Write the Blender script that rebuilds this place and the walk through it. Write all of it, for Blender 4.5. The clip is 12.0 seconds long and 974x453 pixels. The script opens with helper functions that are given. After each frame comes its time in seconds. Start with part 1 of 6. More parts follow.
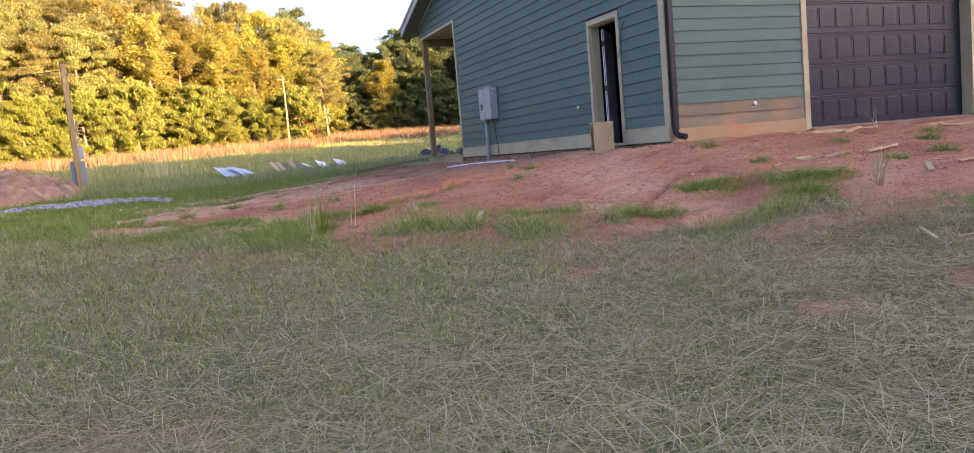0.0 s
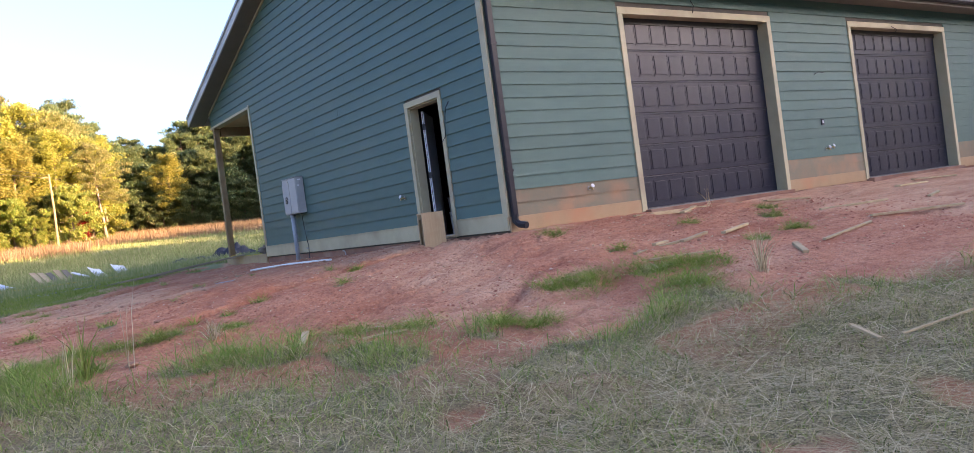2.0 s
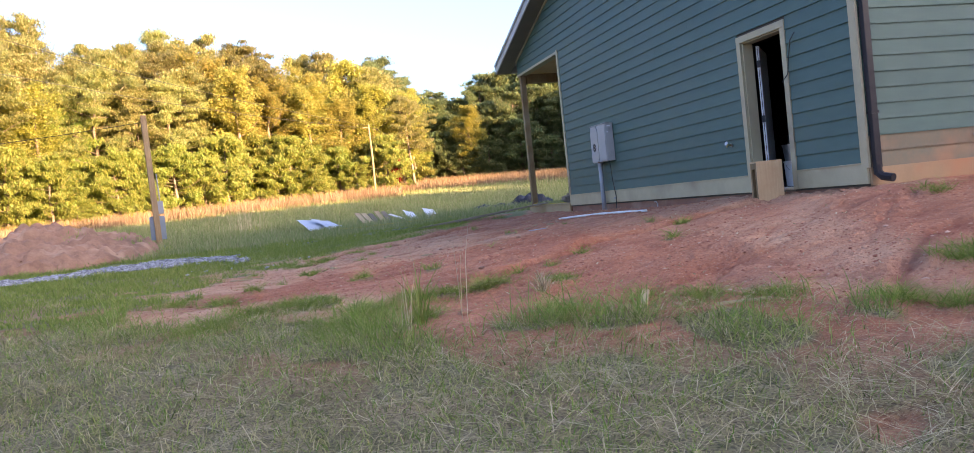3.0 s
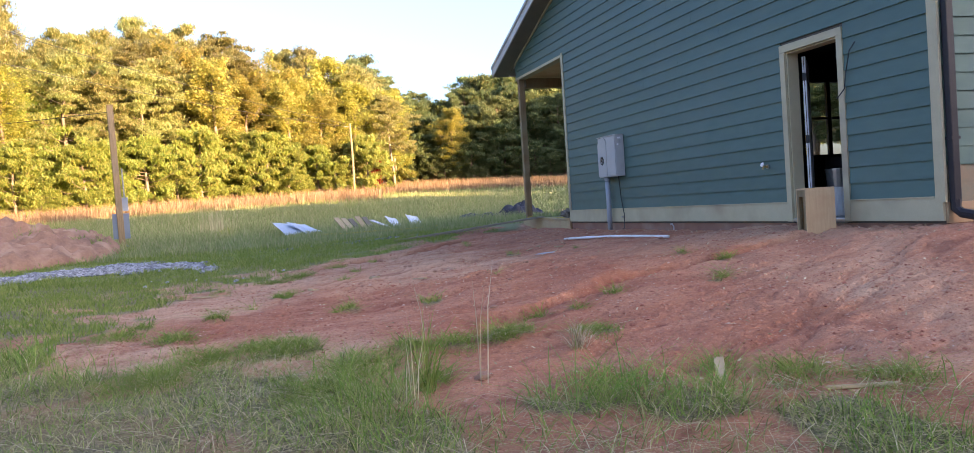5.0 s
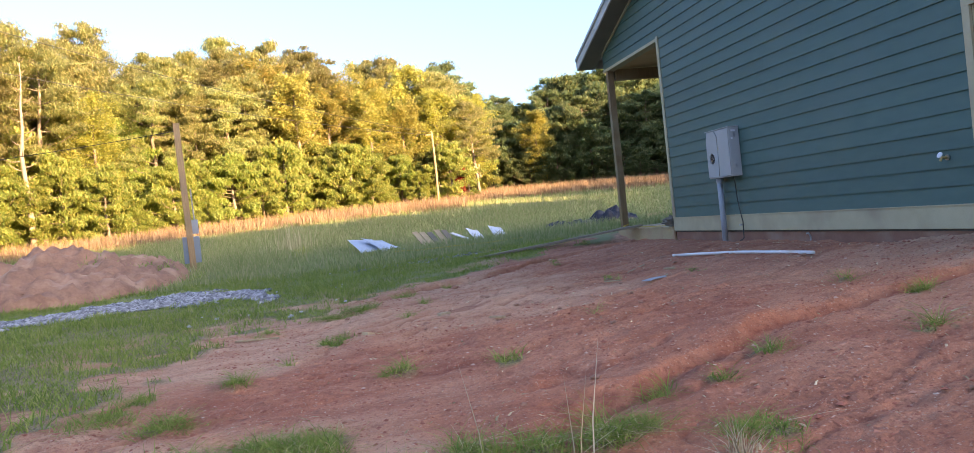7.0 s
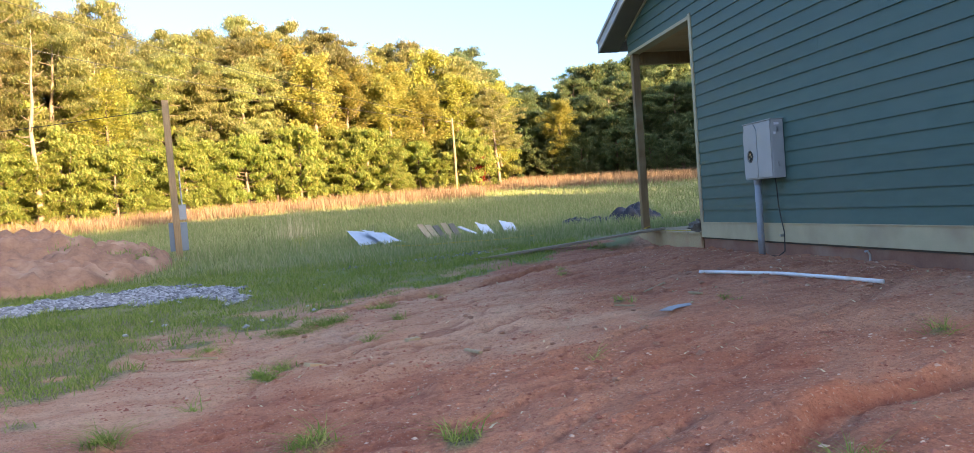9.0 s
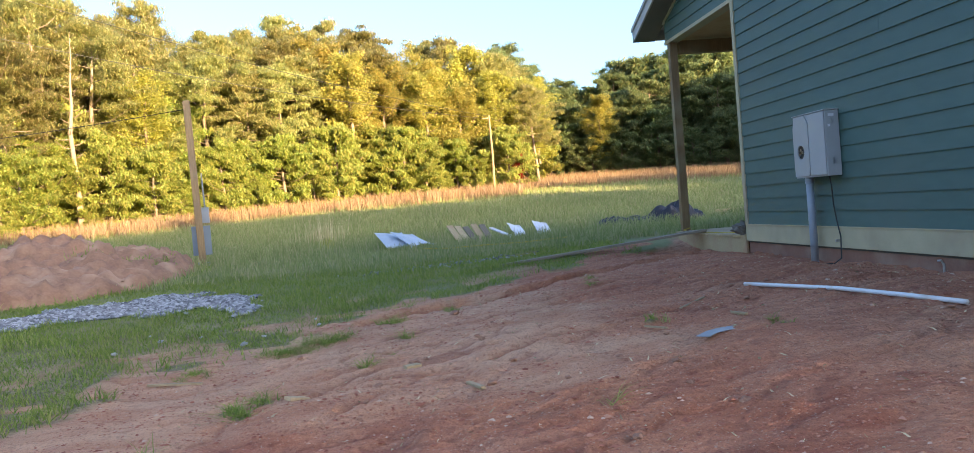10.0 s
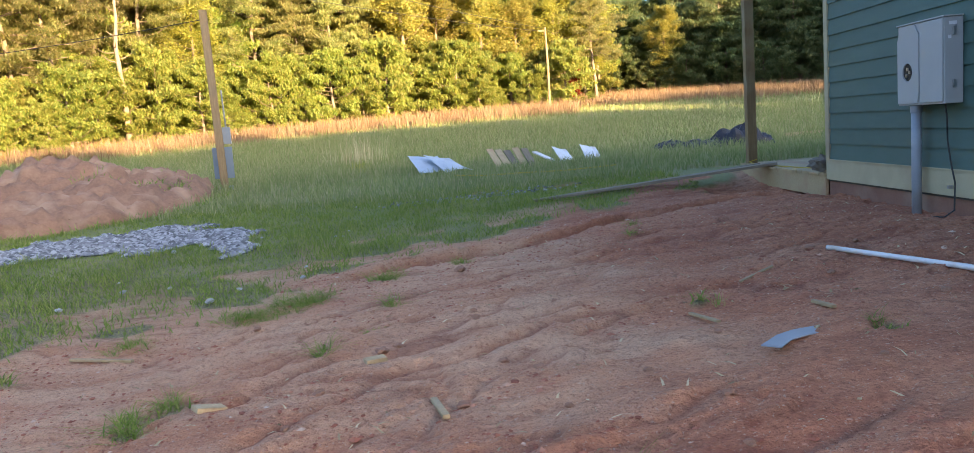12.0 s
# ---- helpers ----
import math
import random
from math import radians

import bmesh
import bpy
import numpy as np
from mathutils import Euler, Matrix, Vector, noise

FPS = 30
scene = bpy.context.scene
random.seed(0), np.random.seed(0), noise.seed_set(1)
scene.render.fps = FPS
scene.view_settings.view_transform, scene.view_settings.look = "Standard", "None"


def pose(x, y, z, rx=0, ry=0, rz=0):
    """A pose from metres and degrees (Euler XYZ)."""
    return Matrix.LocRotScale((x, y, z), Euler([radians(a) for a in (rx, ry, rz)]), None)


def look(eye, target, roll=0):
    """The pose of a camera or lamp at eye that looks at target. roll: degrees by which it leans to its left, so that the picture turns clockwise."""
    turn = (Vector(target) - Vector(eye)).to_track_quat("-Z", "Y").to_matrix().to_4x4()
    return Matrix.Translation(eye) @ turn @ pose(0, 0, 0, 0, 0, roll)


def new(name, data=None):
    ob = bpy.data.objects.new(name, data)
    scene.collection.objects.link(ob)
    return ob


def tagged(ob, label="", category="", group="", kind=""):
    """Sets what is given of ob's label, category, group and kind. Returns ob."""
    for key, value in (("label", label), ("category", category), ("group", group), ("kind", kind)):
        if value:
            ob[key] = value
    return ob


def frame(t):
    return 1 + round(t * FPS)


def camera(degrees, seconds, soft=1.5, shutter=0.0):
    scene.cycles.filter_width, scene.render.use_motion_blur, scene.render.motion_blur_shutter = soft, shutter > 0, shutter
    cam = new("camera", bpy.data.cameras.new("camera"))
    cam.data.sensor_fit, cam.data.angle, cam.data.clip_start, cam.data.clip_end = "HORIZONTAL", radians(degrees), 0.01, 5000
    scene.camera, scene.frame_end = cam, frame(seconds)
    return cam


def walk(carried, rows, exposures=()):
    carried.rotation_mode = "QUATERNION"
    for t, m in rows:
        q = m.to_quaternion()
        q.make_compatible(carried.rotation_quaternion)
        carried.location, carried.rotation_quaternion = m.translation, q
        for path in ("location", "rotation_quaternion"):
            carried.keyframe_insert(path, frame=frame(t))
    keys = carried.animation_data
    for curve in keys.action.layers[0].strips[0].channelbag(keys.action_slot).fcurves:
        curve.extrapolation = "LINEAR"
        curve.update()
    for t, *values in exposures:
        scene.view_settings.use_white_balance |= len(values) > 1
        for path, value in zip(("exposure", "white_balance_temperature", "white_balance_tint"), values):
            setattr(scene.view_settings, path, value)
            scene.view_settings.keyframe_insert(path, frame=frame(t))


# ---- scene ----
# camera and walk
cam = camera(62.6, 12.0, soft=0.8)
PATH = [
    (0, (-7.128, -10.714, 0.035), (-6.437, -8.846, -0.146), -4.8),
    (0.5, (-7.089, -10.257, 0.094), (-6.169, -8.483, 0.01), -5.4),
    (1, (-6.906, -9.842, 0.113), (-5.799, -8.176, 0.084), -5.9),
    (1.5, (-6.747, -9.5, 0.148), (-5.524, -7.917, 0.125), -7.3),
    (2, (-6.705, -9.04, 0.18), (-5.56, -7.401, 0.163), -7.5),
    (2.5, (-6.7, -8.522, 0.164), (-5.879, -6.698, 0.139), -6.5),
    (3, (-6.787, -7.977, 0.197), (-6.281, -6.042, 0.144), -5.9),
    (3.2, (-6.833, -7.789, 0.205), (-6.364, -5.846, 0.151), -5.9),
    (4.8, (-6.8, -6.6, 0.419), (-6.289, -4.667, 0.363), -4.2),
    (5, (-6.729, -6.455, 0.426), (-6.166, -4.537, 0.377), -3.7),
    (5.5, (-6.502, -5.966, 0.469), (-5.905, -4.058, 0.434), -3.4),
    (6, (-6.433, -5.429, 0.484), (-5.932, -3.492, 0.467), -4.3),
    (6.5, (-6.295, -4.945, 0.507), (-5.889, -2.986, 0.494), -5.2),
    (7, (-6.154, -4.427, 0.587), (-5.803, -2.458, 0.566), -5.9),
    (7.2, (-6.111, -4.227, 0.576), (-5.766, -2.257, 0.56), -6.0),
    (8.8, (-5.526, -2.871, 0.687), (-5.219, -0.895, 0.655), -4.3),
    (9, (-5.442, -2.709, 0.704), (-5.152, -0.731, 0.66), -4.1),
    (9.5, (-5.157, -2.246, 0.753), (-4.939, -0.259, 0.705), -4.3),
    (10, (-5.032, -1.802, 0.776), (-4.846, 0.189, 0.732), -4.6),
    (10.5, (-4.861, -1.374, 0.859), (-4.656, 0.615, 0.811), -4.3),
    (11, (-4.633, -0.964, 0.905), (-4.464, 1.027, 0.814), -4.0),
    (11.5, (-4.556, -0.546, 0.895), (-4.431, 1.445, 0.751), -4.3),
    (12, (-4.427, -0.071, 0.906), (-4.404, 1.914, 0.665), -4.1),
]
walk(cam, [(t, look(eye, target, roll)) for t, eye, target, roll in PATH], exposures=[(0.0, 2.8, 8500, 35), (1.0, 2.82, 7900, 30), (1.5, 2.84, 7700, 28), (2.0, 2.86, 7800, 29), (3.0, 2.78, 7900, 30), (5.0, 2.8, 7800, 28), (5.5, 2.87, 7700, 28), (6.5, 2.68, 7700, 26), (9.5, 2.7, 7600, 17), (10.5, 2.58, 7600, 15), (12.0, 2.7, 7700, 16)])

# ---- sky and sun: a low sun behind and to the side, over the woods
SUN_ELEVATION, SUN_AZIMUTH = radians(9.0), radians(143)
world = bpy.data.worlds.new("world")
scene.world = world
world.use_nodes = True
sky = world.node_tree.nodes.new("ShaderNodeTexSky")
sky.sky_type, sky.sun_disc = "NISHITA", False
sky.sun_elevation, sky.sun_rotation = SUN_ELEVATION, SUN_AZIMUTH
sky.air_density, sky.dust_density, sky.ozone_density = 0.82, 3.5, 3.6
world.node_tree.links.new(sky.outputs[0], world.node_tree.nodes["Background"].inputs[0])
world.node_tree.nodes["Background"].inputs[1].default_value = 0.15
sun_data = bpy.data.lights.new("sun", "SUN")
sun_data.energy, sun_data.angle, sun_data.color = 4.1, radians(0.5), (1.0, 0.79, 0.48)
sun = new("sun", sun_data)
sun.matrix_world = look((math.sin(SUN_AZIMUTH) * 100 * math.cos(SUN_ELEVATION), math.cos(SUN_AZIMUTH) * 100 * math.cos(SUN_ELEVATION),
                         100 * math.sin(SUN_ELEVATION)), (0, 0, 0))


# ---- materials
def material(name, a, b, rough=0.7, scale=8.0, bump=0.2, fine=60.0, metal=0.0, vary=0.0, stretch=(1, 1, 1), stain=None, stain_scale=1.2, spec=0.4):
    """Two tones by coarse and fine noise, stains of a third tone, and bump."""
    m = bpy.data.materials.new(name)
    m.use_nodes = True
    nt = m.node_tree
    n, l = nt.nodes, nt.links
    p = n["Principled BSDF"]
    p.inputs["Roughness"].default_value, p.inputs["Metallic"].default_value = rough, metal
    p.inputs["Specular IOR Level"].default_value = spec
    co, mp = n.new("ShaderNodeTexCoord"), n.new("ShaderNodeMapping")
    mp.inputs["Scale"].default_value = stretch
    l.new(co.outputs["Object"], mp.inputs["Vector"])
    n1, n2 = n.new("ShaderNodeTexNoise"), n.new("ShaderNodeTexNoise")
    n1.inputs["Scale"].default_value, n1.inputs["Detail"].default_value = scale, 5
    n2.inputs["Scale"].default_value, n2.inputs["Detail"].default_value = fine, 3
    for k in (n1, n2):
        l.new(mp.outputs[0], k.inputs["Vector"])
    add = n.new("ShaderNodeMath")
    add.operation = "MULTIPLY_ADD"
    l.new(n2.outputs[0], add.inputs[0])
    add.inputs[1].default_value = 0.5
    l.new(n1.outputs[0], add.inputs[2])
    r = n.new("ShaderNodeMapRange")
    r.inputs["From Min"].default_value, r.inputs["From Max"].default_value = 0.5, 1.0
    l.new(add.outputs[0], r.inputs["Value"])
    mix = n.new("ShaderNodeMix")
    mix.data_type = "RGBA"
    l.new(r.outputs[0], mix.inputs["Factor"])
    mix.inputs["A"].default_value, mix.inputs["B"].default_value = (*a, 1), (*b, 1)
    out = mix.outputs["Result"]
    if stain:
        n3, r3, mx = n.new("ShaderNodeTexNoise"), n.new("ShaderNodeMapRange"), n.new("ShaderNodeMix")
        n3.inputs["Scale"].default_value, n3.inputs["Detail"].default_value = stain_scale, 6
        l.new(co.outputs["Object"], n3.inputs["Vector"])
        r3.inputs["From Min"].default_value, r3.inputs["From Max"].default_value = 0.5, 0.72
        l.new(n3.outputs[0], r3.inputs["Value"])
        mx.data_type = "RGBA"
        l.new(r3.outputs[0], mx.inputs["Factor"])
        l.new(out, mx.inputs["A"])
        mx.inputs["B"].default_value = (*stain, 1)
        out = mx.outputs["Result"]
    if vary:
        info, hsv, mr = n.new("ShaderNodeObjectInfo"), n.new("ShaderNodeHueSaturation"), n.new("ShaderNodeMapRange")
        mr.inputs["To Min"].default_value, mr.inputs["To Max"].default_value = 1 - vary, 1 + vary
        l.new(info.outputs["Random"], mr.inputs["Value"])
        l.new(mr.outputs[0], hsv.inputs["Value"])
        l.new(out, hsv.inputs["Color"])
        out = hsv.outputs[0]
    l.new(out, p.inputs["Base Color"])
    if bump:
        bp = n.new("ShaderNodeBump")
        bp.inputs["Strength"].default_value, bp.inputs["Distance"].default_value = bump, 0.01
        l.new(add.outputs[0], bp.inputs["Height"])
        l.new(bp.outputs[0], p.inputs["Normal"])
    return m


def leaf_material(name, stops, translucent=0.35, per_tree=0.12):
    """Leaves or blades: a colour of its own for every island, diffuse and translucent."""
    m = bpy.data.materials.new(name)
    m.use_nodes = True
    n, l = m.node_tree.nodes, m.node_tree.links
    n.remove(n["Principled BSDF"])
    geo, ramp, info, hsv = n.new("ShaderNodeNewGeometry"), n.new("ShaderNodeValToRGB"), n.new("ShaderNodeObjectInfo"), n.new("ShaderNodeHueSaturation")
    e = ramp.color_ramp.elements
    while len(e) < len(stops):
        e.new(0.5)
    for k, (at, c) in zip(e, stops):
        k.position, k.color = at, (*c, 1)
    l.new(geo.outputs["Random Per Island"], ramp.inputs[0])
    mr = n.new("ShaderNodeMapRange")
    mr.inputs["To Min"].default_value, mr.inputs["To Max"].default_value = 1 - per_tree, 1 + per_tree
    l.new(info.outputs["Random"], mr.inputs["Value"])
    l.new(mr.outputs[0], hsv.inputs["Value"])
    hue = n.new("ShaderNodeMapRange")
    hue.inputs["To Min"].default_value, hue.inputs["To Max"].default_value = 0.5 - per_tree * 0.12, 0.5 + per_tree * 0.12
    l.new(info.outputs["Random"], hue.inputs["Value"])
    l.new(hue.outputs[0], hsv.inputs["Hue"])
    l.new(ramp.outputs[0], hsv.inputs["Color"])
    d, t, mx = n.new("ShaderNodeBsdfDiffuse"), n.new("ShaderNodeBsdfTranslucent"), n.new("ShaderNodeMixShader")
    l.new(hsv.outputs[0], d.inputs[0])
    l.new(hsv.outputs[0], t.inputs[0])
    mx.inputs[0].default_value = translucent
    l.new(d.outputs[0], mx.inputs[1])
    l.new(t.outputs[0], mx.inputs[2])
    l.new(mx.outputs[0], n["Material Output"].inputs[0])
    return m


def ground_material():
    """Clay, sand, lawn thatch, meadow and gravel dust by the ground's own masks."""
    m = bpy.data.materials.new("earth")
    m.use_nodes = True
    n, l = m.node_tree.nodes, m.node_tree.links
    p = n["Principled BSDF"]
    p.inputs["Roughness"].default_value, p.inputs["Specular IOR Level"].default_value = 0.95, 0.15
    co = n.new("ShaderNodeTexCoord")

    def noise_at(scale, detail=6, lo=0.35, hi=0.65):
        t, r = n.new("ShaderNodeTexNoise"), n.new("ShaderNodeMapRange")
        t.inputs["Scale"].default_value, t.inputs["Detail"].default_value = scale, detail
        l.new(co.outputs["Object"], t.inputs["Vector"])
        r.inputs["From Min"].default_value, r.inputs["From Max"].default_value = lo, hi
        l.new(t.outputs[0], r.inputs["Value"])
        return r.outputs[0]

    def mixed(f, a, b):
        x = n.new("ShaderNodeMix")
        x.data_type = "RGBA"
        for s, v in (("Factor", f), ("A", a), ("B", b)):
            if isinstance(v, tuple):
                x.inputs[s].default_value = (*v, 1)
            elif isinstance(v, float):
                x.inputs[s].default_value = v
            else:
                l.new(v, x.inputs[s])
        return x.outputs["Result"]

    def times(a, k):
        x = n.new("ShaderNodeMath")
        x.operation = "MULTIPLY"
        l.new(a, x.inputs[0])
        x.inputs[1].default_value = k
        return x.outputs[0]

    def mask(name):
        a = n.new("ShaderNodeAttribute")
        a.attribute_name = name
        return a.outputs["Fac"]

    flow = n.new("ShaderNodeMapping")
    flow.inputs["Rotation"].default_value, flow.inputs["Scale"].default_value = (0, 0, radians(-20)), (0.28, 1.0, 1.0)
    l.new(co.outputs["Object"], flow.inputs["Vector"])

    def streak_at(scale, detail=7, lo=0.4, hi=0.62):
        t, r = n.new("ShaderNodeTexNoise"), n.new("ShaderNodeMapRange")
        t.inputs["Scale"].default_value, t.inputs["Detail"].default_value, t.inputs["Roughness"].default_value = scale, detail, 0.62
        l.new(flow.outputs[0], t.inputs["Vector"])
        r.inputs["From Min"].default_value, r.inputs["From Max"].default_value = lo, hi
        l.new(t.outputs[0], r.inputs["Value"])
        return r.outputs[0]

    clay = mixed(noise_at(0.9), (0.54, 0.215, 0.118), (0.42, 0.150, 0.088))
    clay = mixed(times(streak_at(2.6), 0.6), clay, (0.62, 0.30, 0.185))
    clay = mixed(times(streak_at(6.5, 8, 0.55, 0.68), 0.5), clay, (0.29, 0.098, 0.064))
    clay = mixed(times(noise_at(13, 6, 0.54, 0.66), 0.4), clay, (0.26, 0.090, 0.060))
    sand = mixed(streak_at(3.2), (0.66, 0.385, 0.245), (0.56, 0.275, 0.165))
    sand = mixed(times(streak_at(9, 8, 0.55, 0.66), 0.6), sand, (0.40, 0.18, 0.112))
    clay = mixed(mask("sand"), clay, sand)
    clay = mixed(times(noise_at(34, 5, 0.54, 0.66), 0.42), clay, (0.21, 0.078, 0.054))
    clay = mixed(times(noise_at(55, 3, 0.60, 0.70), 0.7), clay, (0.60, 0.42, 0.31))
    clay = mixed(times(noise_at(150, 2, 0.56, 0.66), 0.5), clay, (0.22, 0.082, 0.056))
    # raw red cuts, and the grooves' shade painted into the clay colour
    clay = mixed(times(mask("raw_cut_shade"), 0.65), clay, (0.22, 0.068, 0.046))
    thatch = mixed(noise_at(1.3), (0.40, 0.325, 0.19), (0.26, 0.235, 0.115))
    thatch = mixed(times(noise_at(9, 5, 0.48, 0.66), 0.5), thatch, (0.11, 0.12, 0.05))
    thatch = mixed(times(noise_at(60, 4, 0.46, 0.62), 0.7), thatch, (0.075, 0.062, 0.045))
    meadow = mixed(noise_at(0.5), (0.22, 0.255, 0.10), (0.29, 0.275, 0.135))
    green = mixed(mask("meadow"), thatch, meadow)
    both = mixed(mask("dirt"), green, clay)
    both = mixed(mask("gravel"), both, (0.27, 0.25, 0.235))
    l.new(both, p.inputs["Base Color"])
    bump, h = n.new("ShaderNodeBump"), n.new("ShaderNodeTexNoise")
    h.inputs["Scale"].default_value, h.inputs["Detail"].default_value, h.inputs["Roughness"].default_value = 11, 12, 0.62
    l.new(co.outputs["Object"], h.inputs["Vector"])
    bump.inputs["Strength"].default_value, bump.inputs["Distance"].default_value = 1.0, 0.075
    l.new(h.outputs[0], bump.inputs["Height"])
    l.new(bump.outputs[0], p.inputs["Normal"])
    return m


EARTH = ground_material()
SIDING_GREEN = material("green_siding_paint", (0.054, 0.118, 0.102), (0.067, 0.137, 0.118), 0.6, 3, 0.25, 90, vary=0.05, stretch=(1, 1, 4), stain=(0.071, 0.133, 0.115), stain_scale=0.8)
SIDING_DUSTY = material("clay_dusted_siding", (0.23, 0.17, 0.11), (0.16, 0.16, 0.115), 0.75, 1.5, 0.25, 40, vary=0.06, stain=(0.34, 0.19, 0.11), stain_scale=1.5)
TRIM_BEIGE = material("beige_trim_paint", (0.42, 0.365, 0.235), (0.48, 0.42, 0.275), 0.6, 4, 0.15, 70, stain=(0.35, 0.28, 0.19))
TRIM_CLAY = material("clay_stained_beige_trim", (0.42, 0.27, 0.15), (0.36, 0.23, 0.13), 0.7, 3, 0.2, 50, stain=(0.45, 0.21, 0.11))
SLAB = material("clay_stained_concrete", (0.30, 0.15, 0.10), (0.22, 0.10, 0.07), 0.9, 4, 0.5, 50, stain=(0.36, 0.24, 0.18))
FLOOR_CONCRETE = material("smooth_concrete", (0.25, 0.24, 0.22), (0.20, 0.19, 0.175), 0.7, 3, 0.1, 40)
BLACK_STEEL = material("dark_plum_door_steel", (0.011, 0.013, 0.028), (0.017, 0.019, 0.037), 0.38, 6, 0.25, 180, stain=(0.028, 0.028, 0.040), stain_scale=1.0, spec=0.45)
BLACK_METAL = material("black_gutter_metal", (0.018, 0.018, 0.024), (0.026, 0.026, 0.032), 0.45, 5, 0.05, 80, spec=0.25)
ROOF_METAL = material("pale_roof_metal", (0.55, 0.57, 0.60), (0.62, 0.64, 0.66), 0.35, 3, 0.05, 60, metal=0.6)
FASCIA = material("pale_grey_fascia", (0.44, 0.44, 0.42), (0.50, 0.50, 0.48), 0.5, 3, 0.1, 60, stain=(0.38, 0.37, 0.34))
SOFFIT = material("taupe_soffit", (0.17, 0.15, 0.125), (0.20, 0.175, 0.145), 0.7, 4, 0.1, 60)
POST_WOOD = material("treated_post_wood", (0.27, 0.18, 0.09), (0.19, 0.12, 0.06), 0.75, 6, 0.4, 40, stretch=(6, 6, 0.5), stain=(0.27, 0.21, 0.12), stain_scale=2)
DECK_WOOD = material("pale_deck_wood", (0.50, 0.37, 0.21), (0.40, 0.28, 0.15), 0.75, 5, 0.3, 40, vary=0.12, stretch=(1, 8, 8), stain=(0.42, 0.24, 0.14), stain_scale=3)
PLYWOOD = material("new_pine_plywood", (0.62, 0.42, 0.24), (0.53, 0.34, 0.185), 0.7, 5, 0.2, 50, stretch=(8, 8, 0.8), stain=(0.52, 0.30, 0.16), stain_scale=3)
GREY_WOOD = material("weathered_board_wood", (0.27, 0.22, 0.16), (0.17, 0.135, 0.095), 0.8, 6, 0.4, 50, vary=0.18, stretch=(0.7, 7, 7))
STICK_WOOD = material("pale_split_wood", (0.52, 0.39, 0.23), (0.38, 0.26, 0.14), 0.8, 8, 0.3, 60, vary=0.2)
POLE_WOOD = material("weathered_pole_wood", (0.34, 0.235, 0.125), (0.24, 0.155, 0.08), 0.85, 7, 0.5, 50, stretch=(6, 6, 0.5), stain=(0.22, 0.165, 0.11), stain_scale=1.5)
BOX_STEEL = material("grey_enclosure_paint", (0.36, 0.375, 0.375), (0.40, 0.415, 0.415), 0.5, 3, 0.06, 80, stain=(0.42, 0.42, 0.40))
CONDUIT = material("grey_conduit_plastic", (0.25, 0.29, 0.33), (0.30, 0.335, 0.375), 0.45, 4, 0.05, 60, stain=(0.30, 0.28, 0.26))
WHITE_PLASTIC = material("white_pipe_plastic", (0.72, 0.73, 0.74), (0.66, 0.665, 0.67), 0.4, 5, 0.05, 60, stain=(0.60, 0.50, 0.42), stain_scale=4)
WHITE_SHEET = material("white_sheet_wrap", (0.50, 0.55, 0.60), (0.42, 0.47, 0.52), 0.5, 6, 0.3, 30)
WHITE_PAINT = material("white_door_paint", (0.72, 0.73, 0.76), (0.66, 0.67, 0.70), 0.5, 4, 0.05, 60)
DARK_RUBBER = material("black_cable_rubber", (0.02, 0.02, 0.02), (0.03, 0.03, 0.03), 0.5, 10, 0.05, 60)
TARP_PLASTIC = material("black_sheet_plastic", (0.010, 0.011, 0.018), (0.022, 0.026, 0.04), 0.4, 6, 0.3, 25)
STEEL = material("galvanised_steel", (0.45, 0.46, 0.47), (0.36, 0.37, 0.38), 0.35, 10, 0.1, 80, metal=0.9)
BRASS = material("dull_brass", (0.50, 0.38, 0.17), (0.42, 0.30, 0.13), 0.4, 10, 0.05, 80, metal=0.8)
STONE = material("pale_gravel_stone", (0.52, 0.51, 0.50), (0.36, 0.355, 0.35), 0.85, 20, 0.4, 90, vary=0.2)
CLAY_CLOD = material("red_clay_clods", (0.33, 0.15, 0.10), (0.43, 0.24, 0.155), 0.95, 9, 0.6, 50)
PILE_EARTH = material("piled_brown_earth", (0.40, 0.22, 0.135), (0.24, 0.125, 0.08), 0.95, 3.0, 1.0, 20, stain=(0.50, 0.31, 0.20), stain_scale=1.6)
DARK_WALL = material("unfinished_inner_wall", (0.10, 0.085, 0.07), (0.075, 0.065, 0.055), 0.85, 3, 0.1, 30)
YELLOW_ROPE = material("yellow_rope_fibre", (0.55, 0.40, 0.06), (0.45, 0.32, 0.05), 0.8, 20, 0.2, 80)
PANEL_BLUE = material("blue_grey_panel_paint", (0.16, 0.21, 0.27), (0.19, 0.24, 0.30), 0.5, 4, 0.05, 60)
BARK = material("pine_bark", (0.29, 0.215, 0.155), (0.19, 0.14, 0.10), 0.95, 5, 0.8, 30, vary=0.15, stretch=(3, 3, 0.6))
GLASS = bpy.data.materials.new("window_glass")
GLASS.use_nodes = True
GLASS.node_tree.nodes["Principled BSDF"].inputs["Transmission Weight"].default_value = 1.0
GLASS.node_tree.nodes["Principled BSDF"].inputs["Roughness"].default_value = 0.02

